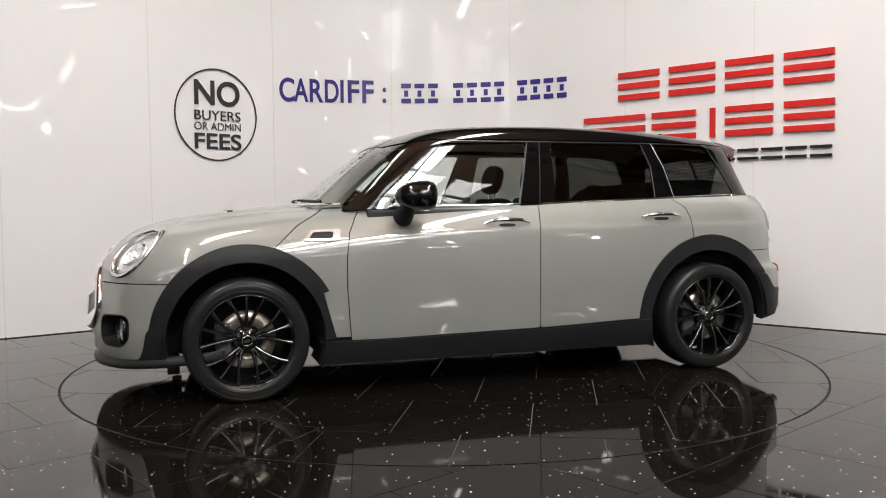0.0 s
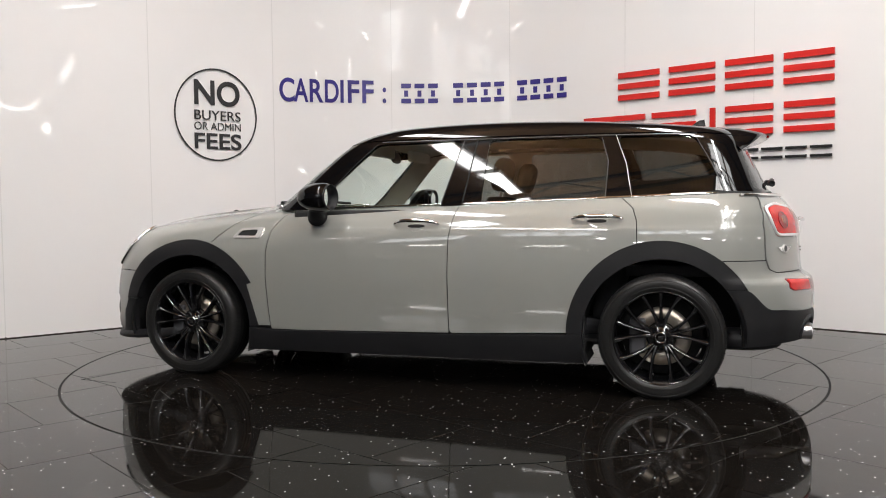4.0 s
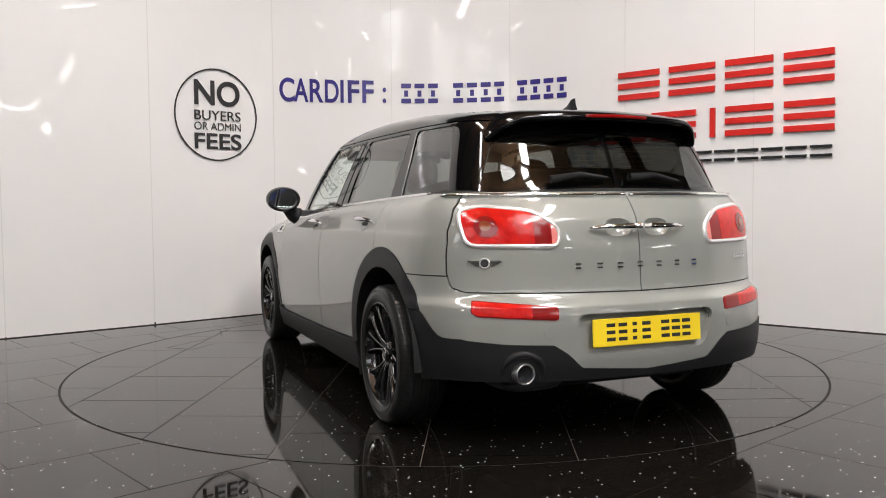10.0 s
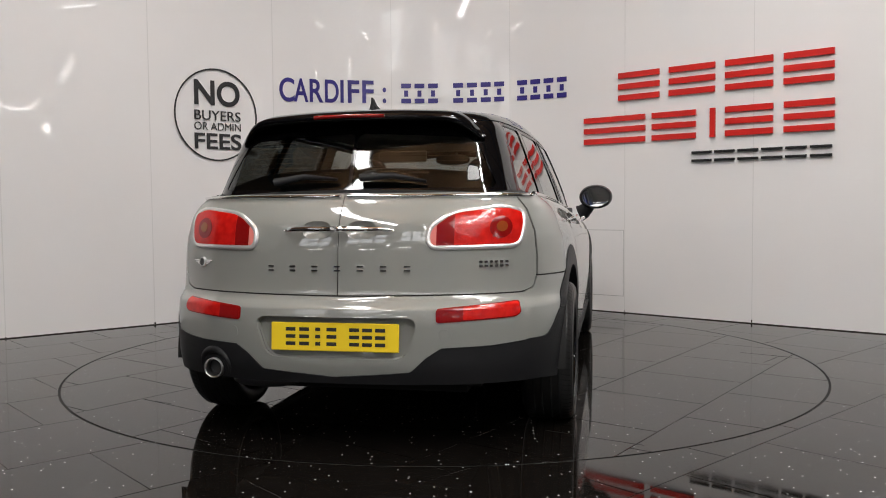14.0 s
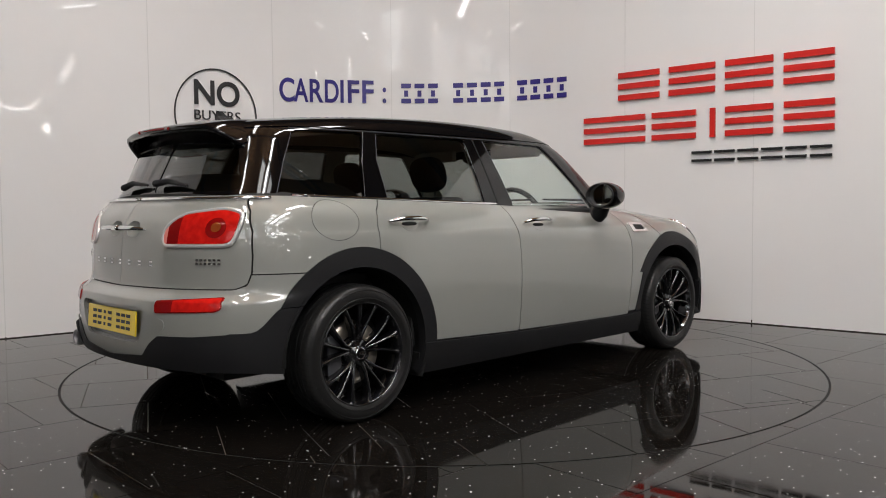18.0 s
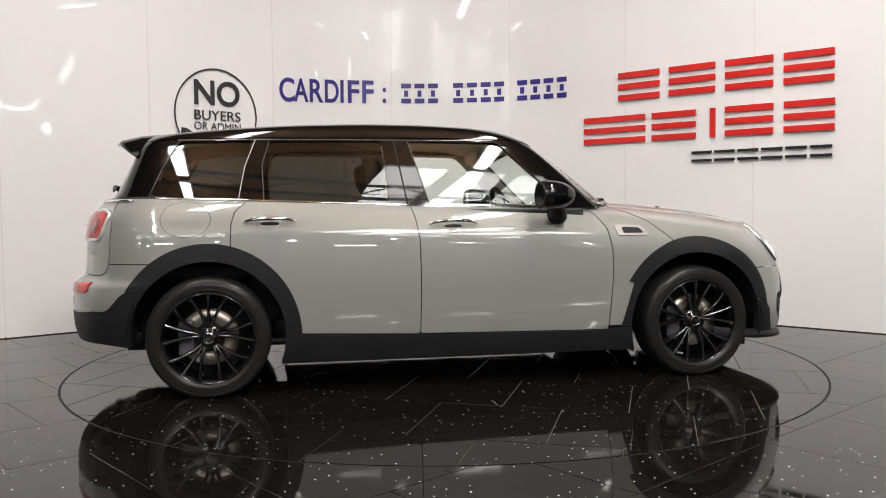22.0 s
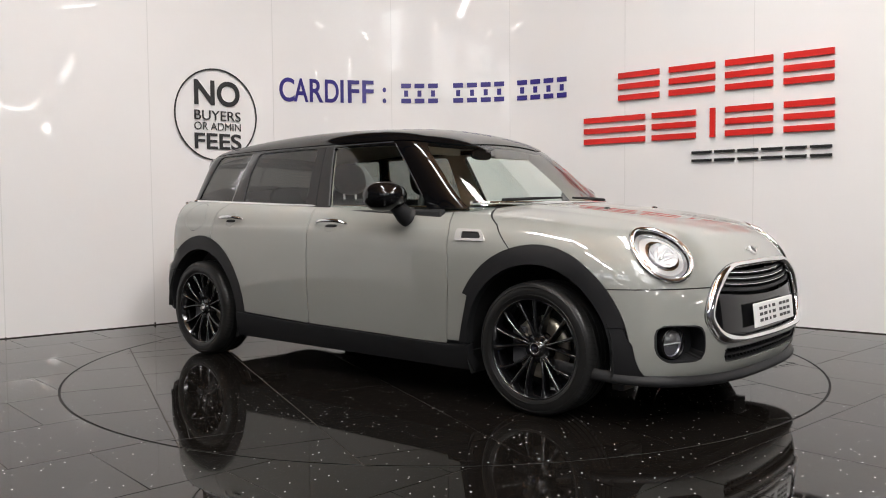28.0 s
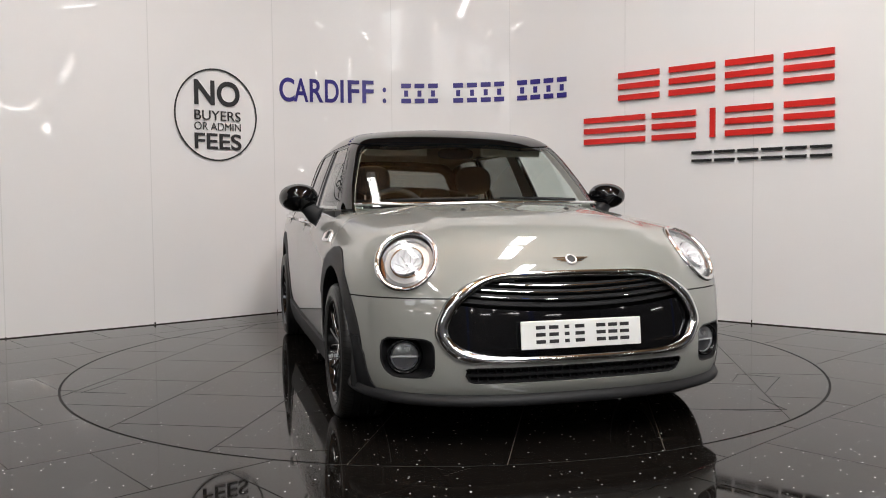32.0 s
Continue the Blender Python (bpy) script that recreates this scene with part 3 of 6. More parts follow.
    for fx, fy in ((-7.6, -8.0), (-5.2, -10.6), (-0.8, -10.6), (1.6, -10.8), (5.4, -10.4), (8.0, -7.0)):
        if far is None:
            far = tagged(new("batten_lamp"), "white strip lamp at the far end of the hall", "lamp", "strip lamps")
            boxed("housing", (-0.10, 0.10, -0.62, 0.62, 0.0, 0.06), WHITE_PAINT, far, bevel=0.01)
            boxed("diffuser", (-0.05, 0.05, -0.59, 0.59, -0.02, -0.004), FAR_TUBE, far)
            mk("hanger", *tube([(0, 0, 0.06), (0, 0, 7.2 - LAMP_Z)], 0.008, 6), STEEL_DARK, far)
            far.matrix_world = pose(fx, fy, LAMP_Z)
        else:
            copy_thing(far, pose(fx, fy, LAMP_Z))


build_wall()
build_signs()
build_floor()
table = build_turntable()
build_hall()


# ---- the car's skin: smooth functions of place, below zero inside ----
def sstep(a, b, x):
    t = np.clip((x - a) / (b - a), 0, 1)
    return t * t * (3 - 2 * t)


def smax(a, b, k):
    h = np.clip(k - np.abs(a - b), 0, None)
    return np.maximum(a, b) + h * h / (4 * k)


def curve(xs, ys):
    """A smooth monotone-ish interpolant through the given knots."""
    xs, ys = np.array(xs, float), np.array(ys, float)
    d = np.diff(ys) / np.diff(xs)
    m = np.concatenate([[d[0]], np.where(d[:-1] * d[1:] > 0, 2 * d[:-1] * d[1:] / np.where(np.abs(d[:-1] + d[1:]) < 1e-9, 1, d[:-1] + d[1:]), 0), [d[-1]]])

    def f(x):
        x = np.asarray(x, float)
        i = np.clip(np.searchsorted(xs, x) - 1, 0, len(xs) - 2)
        h = xs[i + 1] - xs[i]
        t = np.clip((x - xs[i]) / h, 0, 1)
        y = (2 * t**3 - 3 * t**2 + 1) * ys[i] + (t**3 - 2 * t**2 + t) * h * m[i] + (-2 * t**3 + 3 * t**2) * ys[i + 1] + (t**3 - t**2) * h * m[i + 1]
        return y + np.where(x < xs[0], (x - xs[0]) * m[0], 0) + np.where(x > xs[-1], (x - xs[-1]) * m[-1], 0)
    return f


half_by_z = curve([0.10, 0.18, 0.30, 0.45, 0.60, 0.68, 0.74, 0.80, 0.838, 0.852, 0.866, 0.884, 0.92, 0.95, 0.98, 1.06],
                  [0.80, 0.845, 0.872, 0.884, 0.890, 0.8885, 0.8848, 0.8785, 0.8728, 0.8692, 0.8630, 0.8570, 0.8462, 0.834, 0.814, 0.71])
half_by_x = curve([-2.3, -1.9, -1.6, -1.2, -0.4, 0.5, 1.2, 1.6, 1.9, 2.2], [0.910, 0.950, 0.974, 0.992, 1.0, 1.0, 1.0, 0.993, 0.965, 0.92])
nose_by_z = curve([0.10, 0.18, 0.26, 0.36, 0.50, 0.60, 0.68, 0.74, 0.80, 0.9], [1.97, 2.06, 2.11, 2.125, 2.114, 2.096, 2.066, 2.035, 1.998, 1.94])
tail_by_z = curve([0.10, 0.20, 0.28, 0.38, 0.50, 0.575, 0.612, 0.642, 0.80, 0.90, 0.97, 1.03, 1.1], [-2.00, -2.055, -2.097, -2.12, -2.124, -2.114, -2.066, -2.056, -2.045, -2.025, -1.985, -1.93, -1.85])
hood_by_x = curve([0.4, 0.8, 1.0, 1.2, 1.38, 1.55, 1.72, 1.83, 1.92, 2.0, 2.06], [1.030, 1.005, 0.989, 0.971, 0.953, 0.932, 0.903, 0.875, 0.846, 0.810, 0.77])
roof_by_x = curve([-1.9, -1.75, -1.54, -1.37, -1.2, -0.96, -0.69, -0.46, -0.25, 0.05, 0.36, 0.6],
                  [1.343, 1.370, 1.399, 1.417, 1.431, 1.447, 1.457, 1.461, 1.459, 1.447, 1.417, 1.37])
screen_by_z = curve([0.90, 0.99, 1.13, 1.27, 1.36, 1.42], [1.11, 0.985, 0.805, 0.617, 0.47, 0.33])
back_by_z = curve([0.95, 1.02, 1.15, 1.29, 1.36, 1.42], [-1.965, -1.905, -1.835, -1.765, -1.73, -1.70])
glass_by_x = curve([-2.0, -1.75, -1.4, -1.0, -0.5, 0.1, 0.6, 0.9], [0.835, 0.88, 0.935, 0.97, 0.995, 1.0, 0.975, 0.93])


def lower_skin(p):
    x, y, z = p[..., 0], np.abs(p[..., 1]), p[..., 2]
    side = y - half_by_z(z) * half_by_x(x)
    front = (x - (nose_by_z(z) - 0.11 * y**2 - 0.43 * y**4)) * 0.9
    rear = ((tail_by_z(z) + 0.17 * y**2 + 0.36 * y**4) - x) * 0.9
    top = (z - (hood_by_x(x) - 0.075 * y**2 - 0.16 * y**6 + 0.010 * (1 - sstep(0.40, 0.50, y)) * sstep(0.9, 1.1, x) - 0.004)) * 0.95
    f = smax(side, front, 0.13)
    f = smax(f, rear, 0.13)
    return smax(f, top, 0.13)


def upper_skin(p):
    x, y, z = p[..., 0], np.abs(p[..., 1]), p[..., 2]
    side = (y - (0.757 - 0.33 * (z - 1.0) - 0.20 * (z - 1.0)**2) * glass_by_x(x)) * 0.92
    front = (x - (screen_by_z(z) - 0.20 * y**2 - 0.38 * y**4)) * 0.6
    rear = ((back_by_z(z) + 0.14 * y**2 + 0.40 * y**4) - x) * 0.85
    top = z - (roof_by_x(x) - 0.10 * y**2 - 0.22 * y**6)
    f = smax(side, front, 0.07)
    f = smax(f, rear, 0.10)
    return smax(f, top, 0.07)


def project(skin, start, end, steps=34):
    """The place on each line from start (inside) to end (outside) where the skin lies."""
    a, b = np.zeros(start.shape[:-1]), np.ones(start.shape[:-1])
    for _ in range(steps):
        m = (a + b) / 2
        v = skin(start + (end - start) * m[..., None])
        a, b = np.where(v < 0, m, a), np.where(v < 0, b, m)
    return start + (end - start) * ((a + b) / 2)[..., None]


def slope(skin, P, e=0.004):
    g = np.stack([skin(P + e * np.eye(3)[i]) - skin(P - e * np.eye(3)[i]) for i in range(3)], -1)
    return g / np.maximum(np.linalg.norm(g, axis=-1, keepdims=True), 1e-9)


class Sheet:
    """A patch of skin: points and triangles wound to face outward."""

    def __init__(self, P, T):
        self.P, self.T = P, T

    def cut(self, f):
        """Keeps the part where f(points) is above zero."""
        v = f(self.P)
        P = [tuple(p) for p in self.P]
        keep = v > 0
        T3 = keep[self.T]
        n = T3.sum(1)
        out = [self.T[n == 3]]
        made, extra = {}, []

        def mid(a, b):
            key = (min(a, b), max(a, b))
            if key not in made:
                t = v[a] / (v[a] - v[b])
                made[key] = len(self.P) + len(extra)
                extra.append(self.P[a] + t * (self.P[b] - self.P[a]))
            return made[key]
        add = []
        for tri in self.T[(n == 1) | (n == 2)]:
            k = keep[tri]
            if k.sum() == 1:
                i = int(np.argmax(k))
                a, b, c = tri[i], tri[(i + 1) % 3], tri[(i + 2) % 3]
                add.append((a, mid(a, b), mid(a, c)))
            else:
                i = int(np.argmin(k))
                a, b, c = tri[i], tri[(i + 1) % 3], tri[(i + 2) % 3]
                ab, ac = mid(a, b), mid(a, c)
                add += [(ab, b, c), (ab, c, ac)]
        T = np.concatenate(out + ([np.array(add, int)] if add else []))
        P = np.concatenate([self.P, np.array(extra)]) if extra else self.P
        used = np.unique(T)
        back = np.full(len(P), -1)
        back[used] = np.arange(len(used))
        return Sheet(P[used], back[T])

    def mirrored(self):
        return Sheet(self.P * np.array([1, -1, 1]), self.T[:, ::-1])

    def largest(self):
        """The biggest connected piece alone."""
        root = list(range(len(self.P)))

        def find(i):
            while root[i] != i:
                root[i] = root[root[i]]
                i = root[i]
            return i
        for a, b, c in self.T:
            root[find(a)] = find(b)
            root[find(b)] = find(c)
        ids = np.array([find(i) for i in self.T[:, 0]])
        vals, counts = np.unique(ids, return_counts=True)
        T = self.T[ids == vals[np.argmax(counts)]]
        used = np.unique(T)
        back = np.full(len(self.P), -1)
        back[used] = np.arange(len(used))
        return Sheet(self.P[used], back[T])

    def rim(self):
        """The longest closed edge, as points in order."""
        follow = dict(self.edges())
        best = []
        while follow:
            a = next(iter(follow))
            chain = []
            while a in follow:
                chain.append(a)
                a = follow.pop(a)
            if len(chain) > len(best):
                best = chain
        return self.P[best]

    def edges(self):
        count = {}
        for a, b, c in self.T:
            for e in ((a, b), (b, c), (c, a)):
                count[e] = 1
        return [e for e in count if (e[1], e[0]) not in count]

    def build(self, name, mat, parent, skin, lift=0.0, lip=0.006, label=""):
        """A panel: the sheet lifted off the skin, with an edge turned in."""
        N = slope(skin, self.P)
        rise = lift(self.P)[:, None] if callable(lift) else lift
        P = self.P + N * rise
        V = [tuple(p) for p in P]
        F = [tuple(t) for t in self.T]
        edge = self.edges()
        ids = {}
        for a, b in edge:
            for i in (a, b):
                if i not in ids:
                    ids[i] = len(V)
                    V.append(tuple(P[i]))
                    V.append(tuple(P[i] - N[i] * lip))
        side = {i: np.zeros(3) for i in ids}
        for a, b in edge:
            F.append((ids[b], ids[a], ids[a] + 1, ids[b] + 1))
            d = np.cross(P[b] - P[a], N[a])
            side[a] += d
            side[b] += d
        ob = mk(name, V, F, mat, parent, label, True)
        if not callable(lift):
            normals = [tuple(n) for n in N] + [None] * (len(V) - len(N))
            for i, k in ids.items():
                d = side[i] / max(np.linalg.norm(side[i]), 1e-9)
                normals[k] = normals[k + 1] = tuple(d)
            ob.data.normals_split_custom_set_from_vertices(normals)
        return ob


def grid_sheet(P, good):
    nu, nv = P.shape[:2]
    idx = np.arange(nu * nv).reshape(nu, nv)
    a, b, c, d = idx[:-1, :-1], idx[1:, :-1], idx[1:, 1:], idx[:-1, 1:]
    ok = good[:-1, :-1] & good[1:, :-1] & good[1:, 1:] & good[:-1, 1:]
    T = np.concatenate([np.stack([a[ok], b[ok], c[ok]], -1), np.stack([a[ok], c[ok], d[ok]], -1)])
    return Sheet(P.reshape(-1, 3), T)


def outward(sheet, skin):
    P, T = sheet.P, sheet.T
    n = np.cross(P[T[:, 1]] - P[T[:, 0]], P[T[:, 2]] - P[T[:, 0]])
    g = slope(skin, P[T].mean(1))
    bad = (n * g).sum(1) < 0
    T = T.copy()
    T[bad] = T[bad][:, ::-1]
    return Sheet(P, T)


def side_sheet(skin, x0, x1, z0, z1, step=0.02, y0=0.1, tall=0.0):
    nx, nz = int((x1 - x0) / step) + 1, int((z1 - z0) / (tall or step)) + 1
    X, Z = np.meshgrid(np.linspace(x0, x1, nx), np.linspace(z0, z1, nz), indexing="ij")
    s = np.stack([X, np.full_like(X, y0), Z], -1)
    e = np.stack([X, np.full_like(X, 1.2), Z], -1)
    good = skin(s) < 0
    return outward(grid_sheet(project(skin, s, e), good), skin)


def ray_sheet(skin, C, az, el, n_az, n_el, far=1.6):
    A, E = np.meshgrid(np.radians(np.linspace(*az, n_az)), np.radians(np.linspace(*el, n_el)), indexing="ij")
    d = np.stack([np.cos(A) * np.cos(E), np.sin(A) * np.cos(E), np.sin(E)], -1)
    s = np.broadcast_to(np.array(C, float), d.shape)
    return outward(grid_sheet(project(skin, s, s + d * far), np.ones(A.shape, bool)), skin)


def top_sheet(skin, x0, x1, y0, y1, step, z0=1.0):
    nx, ny = int((x1 - x0) / step) + 1, int((y1 - y0) / step) + 1
    X, Y = np.meshgrid(np.linspace(x0, x1, nx), np.linspace(y0, y1, ny), indexing="ij")
    s = np.stack([X, Y, np.full_like(X, z0)], -1)
    e = np.stack([X, Y, np.full_like(X, 1.7)], -1)
    return outward(grid_sheet(project(skin, s, e), skin(s) < 0), skin)


def in_poly(poly, ax=(0, 2), mirror_y=False):
    """Signed distance to a polygon in two of the three coordinates, positive within."""
    Q = np.array(poly, float)

    def f(P):
        U = np.stack([P[:, ax[0]], P[:, ax[1]]], -1)
        if mirror_y:
            U[:, 0] = np.abs(U[:, 0])
        best = np.full(len(U), 1e9)
        inside = np.zeros(len(U), bool)
        for i in range(len(Q)):
            a, b = Q[i], Q[(i + 1) % len(Q)]
            d = b - a
            t = np.clip(((U - a) @ d) / (d @ d), 0, 1)
            best = np.minimum(best, np.hypot(*(U - a - t[:, None] * d).T))
            with np.errstate(divide="ignore", invalid="ignore"):
                hit = ((a[1] > U[:, 1]) != (b[1] > U[:, 1])) & (U[:, 0] < (b[0] - a[0]) * (U[:, 1] - a[1]) / (b[1] - a[1]) + a[0])
            inside ^= hit
        return np.where(inside, best, -best)
    return f


def rounded(poly, r=0.03, n=4):
    """The polygon with its corners rounded."""
    out = []
    m = len(poly)
    for i in range(m):
        p, a, b = Vector(poly[i]), Vector(poly[i - 1]), Vector(poly[(i + 1) % m])
        u, v = a - p, b - p
        k = min(r, u.length * 0.45, v.length * 0.45)
        s, e = p + u.normalized() * k, p + v.normalized() * k
        for j in range(n + 1):
            t = j / n
            out.append(tuple((1 - t)**2 * s + 2 * t * (1 - t) * p + t * t * e))
    return out


def neg(f, gap=0.0):
    return lambda P: -f(P) - gap


def inset(f, gap):
    return lambda P: f(P) - gap


def hoop(cx, cz, rx, rz):
    """Positive beyond an ellipse about a wheel's axle in side view."""
    return lambda P: (np.hypot((P[:, 0] - cx) / rx, (P[:, 2] - cz) / rz) - 1) * min(rx, rz)


def above(z):
    return lambda P: P[:, 2] - z


def below(z):
    return lambda P: z - P[:, 2]


def ahead(x):
    return lambda P: P[:, 0] - x


def behind(x):
    return lambda P: x - P[:, 0]


AXLE, HUB_Z = 1.335, 0.31
GAP = 0.0026
_front_hoop = hoop(AXLE, HUB_Z, 0.468, 0.480)


def FR_OUT(P):
    """The front arch trim's outer edge: round, but upright behind the wheel."""
    return np.where((P[:, 0] < AXLE) & (P[:, 2] < 0.54), 0.890 + (P[:, 2] - 0.30) * 0.28 - P[:, 0], _front_hoop(P))


FR_IN = hoop(AXLE, HUB_Z, 0.390, 0.392)
RR_OUT, RR_IN = hoop(-AXLE, HUB_Z, 0.468, 0.480), hoop(-AXLE, HUB_Z, 0.390, 0.392)

# outlines in side view (x, z)
FRONT_EDGE = [(0.700, 1.02), (0.715, 0.97), (0.765, 0.92), (0.81, 0.84), (0.83, 0.72), (0.832, 0.57), (0.82, 0.39), (0.81, 0.28)]
MID_EDGE = [(-0.285, 1.02), (-0.28, 0.98), (-0.26, 0.91), (-0.244, 0.80), (-0.24, 0.62), (-0.241, 0.44), (-0.244, 0.295)]
REAR_EDGE = [(-1.10, 1.04), (-1.145, 1.00), (-1.195, 0.955), (-1.215, 0.89), (-1.22, 0.73)]
BELT_Z = curve([-2.0, -1.68, -1.16, -0.28, 0.46, 0.8], [1.030, 1.027, 1.012, 0.983, 0.971, 0.968])
FRONT_DOOR = FRONT_EDGE + [(-0.244, 0.297)] + MID_EDGE[::-1]
REAR_DOOR = MID_EDGE + [(-0.89, 0.318), (-1.22, 0.32)] + REAR_EDGE[::-1]
BONNET_LINE = [(0.80, 1.01), (0.915, 0.960), (1.07, 0.88), (1.20, 0.765)]
SEAM_Z = 0.606


def under_belt(P):
    return BELT_Z(P[:, 0]) - P[:, 2]


def make_body(car):
    """The painted and clad panels of both sides, the nose and the tail."""
    side = side_sheet(lower_skin, -1.80, 1.80, 0.16, 1.035, tall=0.008)
    nose = ray_sheet(lower_skin, (0.85, 0, 0.62), (-125, 125), (-40, 80), 190, 110)
    tail = ray_sheet(lower_skin, (-1.25, 0, 0.60), (75, 285), (-36, 60), 170, 150)
    cut_all = lambda s, *fs: cut_list(s, fs)

    def both(sheet, name, mat, parent, lift=0.0, lip=0.006, label="", skin=lower_skin):
        return [sheet.build(name, mat, parent, skin, lift, lip, label), sheet.mirrored().build(name, mat, parent, skin, lift, lip, label)]

    belt = inset(under_belt, 0.004)
    parts = {}
    parts["front_door"] = both(cut_all(side, inset(in_poly(FRONT_DOOR), GAP), belt, above(0.286)), "front_door", PAINT, car)
    parts["rear_door"] = both(cut_all(side, inset(in_poly(REAR_DOOR), GAP), belt, inset(RR_OUT, GAP), above(0.286)), "rear_door", PAINT, car)
    # front wing between bonnet, wheel arch and door
    wing = [(0.70, 1.02)] + BONNET_LINE + [(1.5, 0.70), (1.5, 0.2), (0.60, 0.2)]
    both(cut_all(side, inset(in_poly(wing), GAP), neg(in_poly(FRONT_DOOR), GAP), inset(FR_OUT, GAP), above(0.305), behind(1.30), ahead(0.5), belt), "front_wing", PAINT, car)
    # wheel arch trims
    foot = lambda P: P[:, 2] - np.where(P[:, 0] > AXLE, 0.441, np.where((P[:, 0] < -AXLE), 0.553, 0.296))
    for name, out, inn in (("front_wheel_arch", FR_OUT, FR_IN), ("rear_wheel_arch", RR_OUT, RR_IN)):
        both(cut_all(side, neg(out, 0.0), inn, foot), name, CLAD, car, 0.004, 0.05, "grained black plastic wheel arch trim")
    # sills
    sill_poly = [(1.02, 0.165), (1.02, 0.300), (0.81, 0.281), (-0.24, 0.292), (-0.95, 0.315), (-1.0, 0.165)]
    both(cut_all(side, inset(in_poly(sill_poly), 0.001), FR_IN, RR_IN), "sill", CLAD, car, 0.012, 0.05, "grained black plastic sill trim")
    # bonnet: a clamshell that reaches the arches and carries the headlamps
    line = in_poly([(2.6, 1.6), (0.3, 1.6), (0.3, 1.2)] + BONNET_LINE + [(1.28, 0.70), (1.40, 0.55), (2.6, 0.55)])
    lamp = headlamp_hole
    bonnet = cut_all(nose, above(SEAM_Z + GAP), inset(line, GAP), inset(FR_OUT, GAP), inset(lamp, 0.0), neg(grille_shape(0.012)), lambda P: upper_skin(P) - 0.004)
    bonnet.build("bonnet", PAINT, car, lower_skin)
    # front bumper
    bumper = cut_all(nose, below(SEAM_Z - GAP), inset(FR_OUT, GAP), above(0.19), neg(grille_shape(0.012)), neg(lower_intake(0.0)), neg(fog_hole), neg(front_clad), ahead(1.3), inset(lamp, 0.0))
    bumper.build("front_bumper", PAINT, car, lower_skin)
    clad = cut_all(nose, front_clad, inset(FR_IN, 0.0), below(0.438), above(0.195), ahead(1.35), neg(fog_hole))
    for s in (1, -1):
        clad.cut(lambda P: P[:, 1] * s).build("bumper_trim", CLAD, car, lower_skin, 0.006, 0.03, "grained black plastic bumper trim")
    vs, fs = [], []
    n = 90
    for k in range(n + 1):
        az = radians(-55.5 + 111 * k / n)
        e = abs(-55.5 + 111 * k / n) / 55.5
        zt = 0.214 + 0.05 * e**3
        p, g = on_skin(lower_skin, (0.85, 0, zt), (0.85 + 1.8 * math.cos(az), 1.8 * math.sin(az), zt))
        d = Vector((g[0], g[1], 0)).normalized()
        fade = 1 - 0.95 * e**5
        for o, z in ((-0.012, zt + 0.010), (0.004, zt + 0.006), (0.017, zt - 0.010), (0.024, zt - 0.024), (0.020, zt - 0.036), (0.004, zt - 0.042), (-0.09, zt - 0.040)):
            vs.append((p[0] + d.x * o * fade, p[1] + d.y * o * fade, z))
        if k:
            q = 7 * (k - 1)
            fs += [(q + j, q + 7 + j, q + 8 + j, q + 1 + j) for j in range(6)]
    fs += [tuple(range(7)), tuple(7 * n + j for j in reversed(range(7)))]
    mk("chin_spoiler", vs, fs, CLAD, car, "black plastic chin spoiler", True)
    # rear quarter, from the door to the tail doors
    quarter = cut_all(tail, neg(in_poly(REAR_DOOR), GAP), inset(in_poly([(-1.0, 1.1), (-1.30, 0.5), (-2.3, 0.2), (-2.3, 1.1)]), 0.0), behind(-1.13), belt, inset(RR_OUT, GAP), neg(tail_door, GAP),
                      lambda P: P[:, 2] - 0.695 - 0.0, neg(rear_lamp_hole, 0.0))
    q2 = cut_all(quarter, lambda P: P[:, 1])
    both(cut_all(q2, neg(fuel_flap, GAP)), "rear_quarter", PAINT, car)
    rb = cut_all(tail, below(0.695 - 2 * GAP), inset(RR_OUT, GAP), behind(-1.2), neg(tail_door, GAP), neg(rear_clad), neg(plate_recess), above(0.24))
    rb.build("rear_bumper", PAINT, car, lower_skin, 0.0, 0.036)
    rc = cut_all(tail, rear_clad, RR_IN, behind(-1.35), lambda P: P[:, 2] - 0.286 + 0.025 * sstep(-1.9, -1.6, P[:, 0]), below(0.549))
    rc.build("rear_bumper_trim", CLAD, car, lower_skin, 0.005, 0.04, "grained black plastic rear bumper trim")
    td = cut_all(tail, inset(tail_door, GAP), belt, neg(rear_lamp_hole), neg(handle_hollow))
    bowl = cut_all(ray_sheet(lower_skin, (-1.25, 0, 0.87), (165, 195), (-5, 6), 90, 40), inset(handle_hollow, -0.004))
    for s in (1, -1):
        bowl.cut(lambda P, s=s: P[:, 1] * s).build("handle_hollow", PAINT, car, lower_skin, lambda P: -0.001 - 0.03 * np.clip(handle_hollow(P) / 0.03, 0, 1)**0.6, 0.0)
    for s in (1, -1):
        half = cut_all(td, lambda P, s=s: P[:, 1] * s - 0.002)
        parts.setdefault("tail_door", []).append(half.build("tail_door", PAINT, car, lower_skin))
    # fuel flap on the right
    ff = cut_all(tail, inset(fuel_flap, 0.0), behind(-1.2), lambda P: P[:, 1]).mirrored()
    ff.build("fuel_flap", PAINT, car, lower_skin)
    plain = cut_all(tail, inset(fuel_flap, -2 * GAP), behind(-1.2), lambda P: P[:, 1])
    plain.build("quarter_plug", PAINT, car, lower_skin, -0.0005, 0.01)
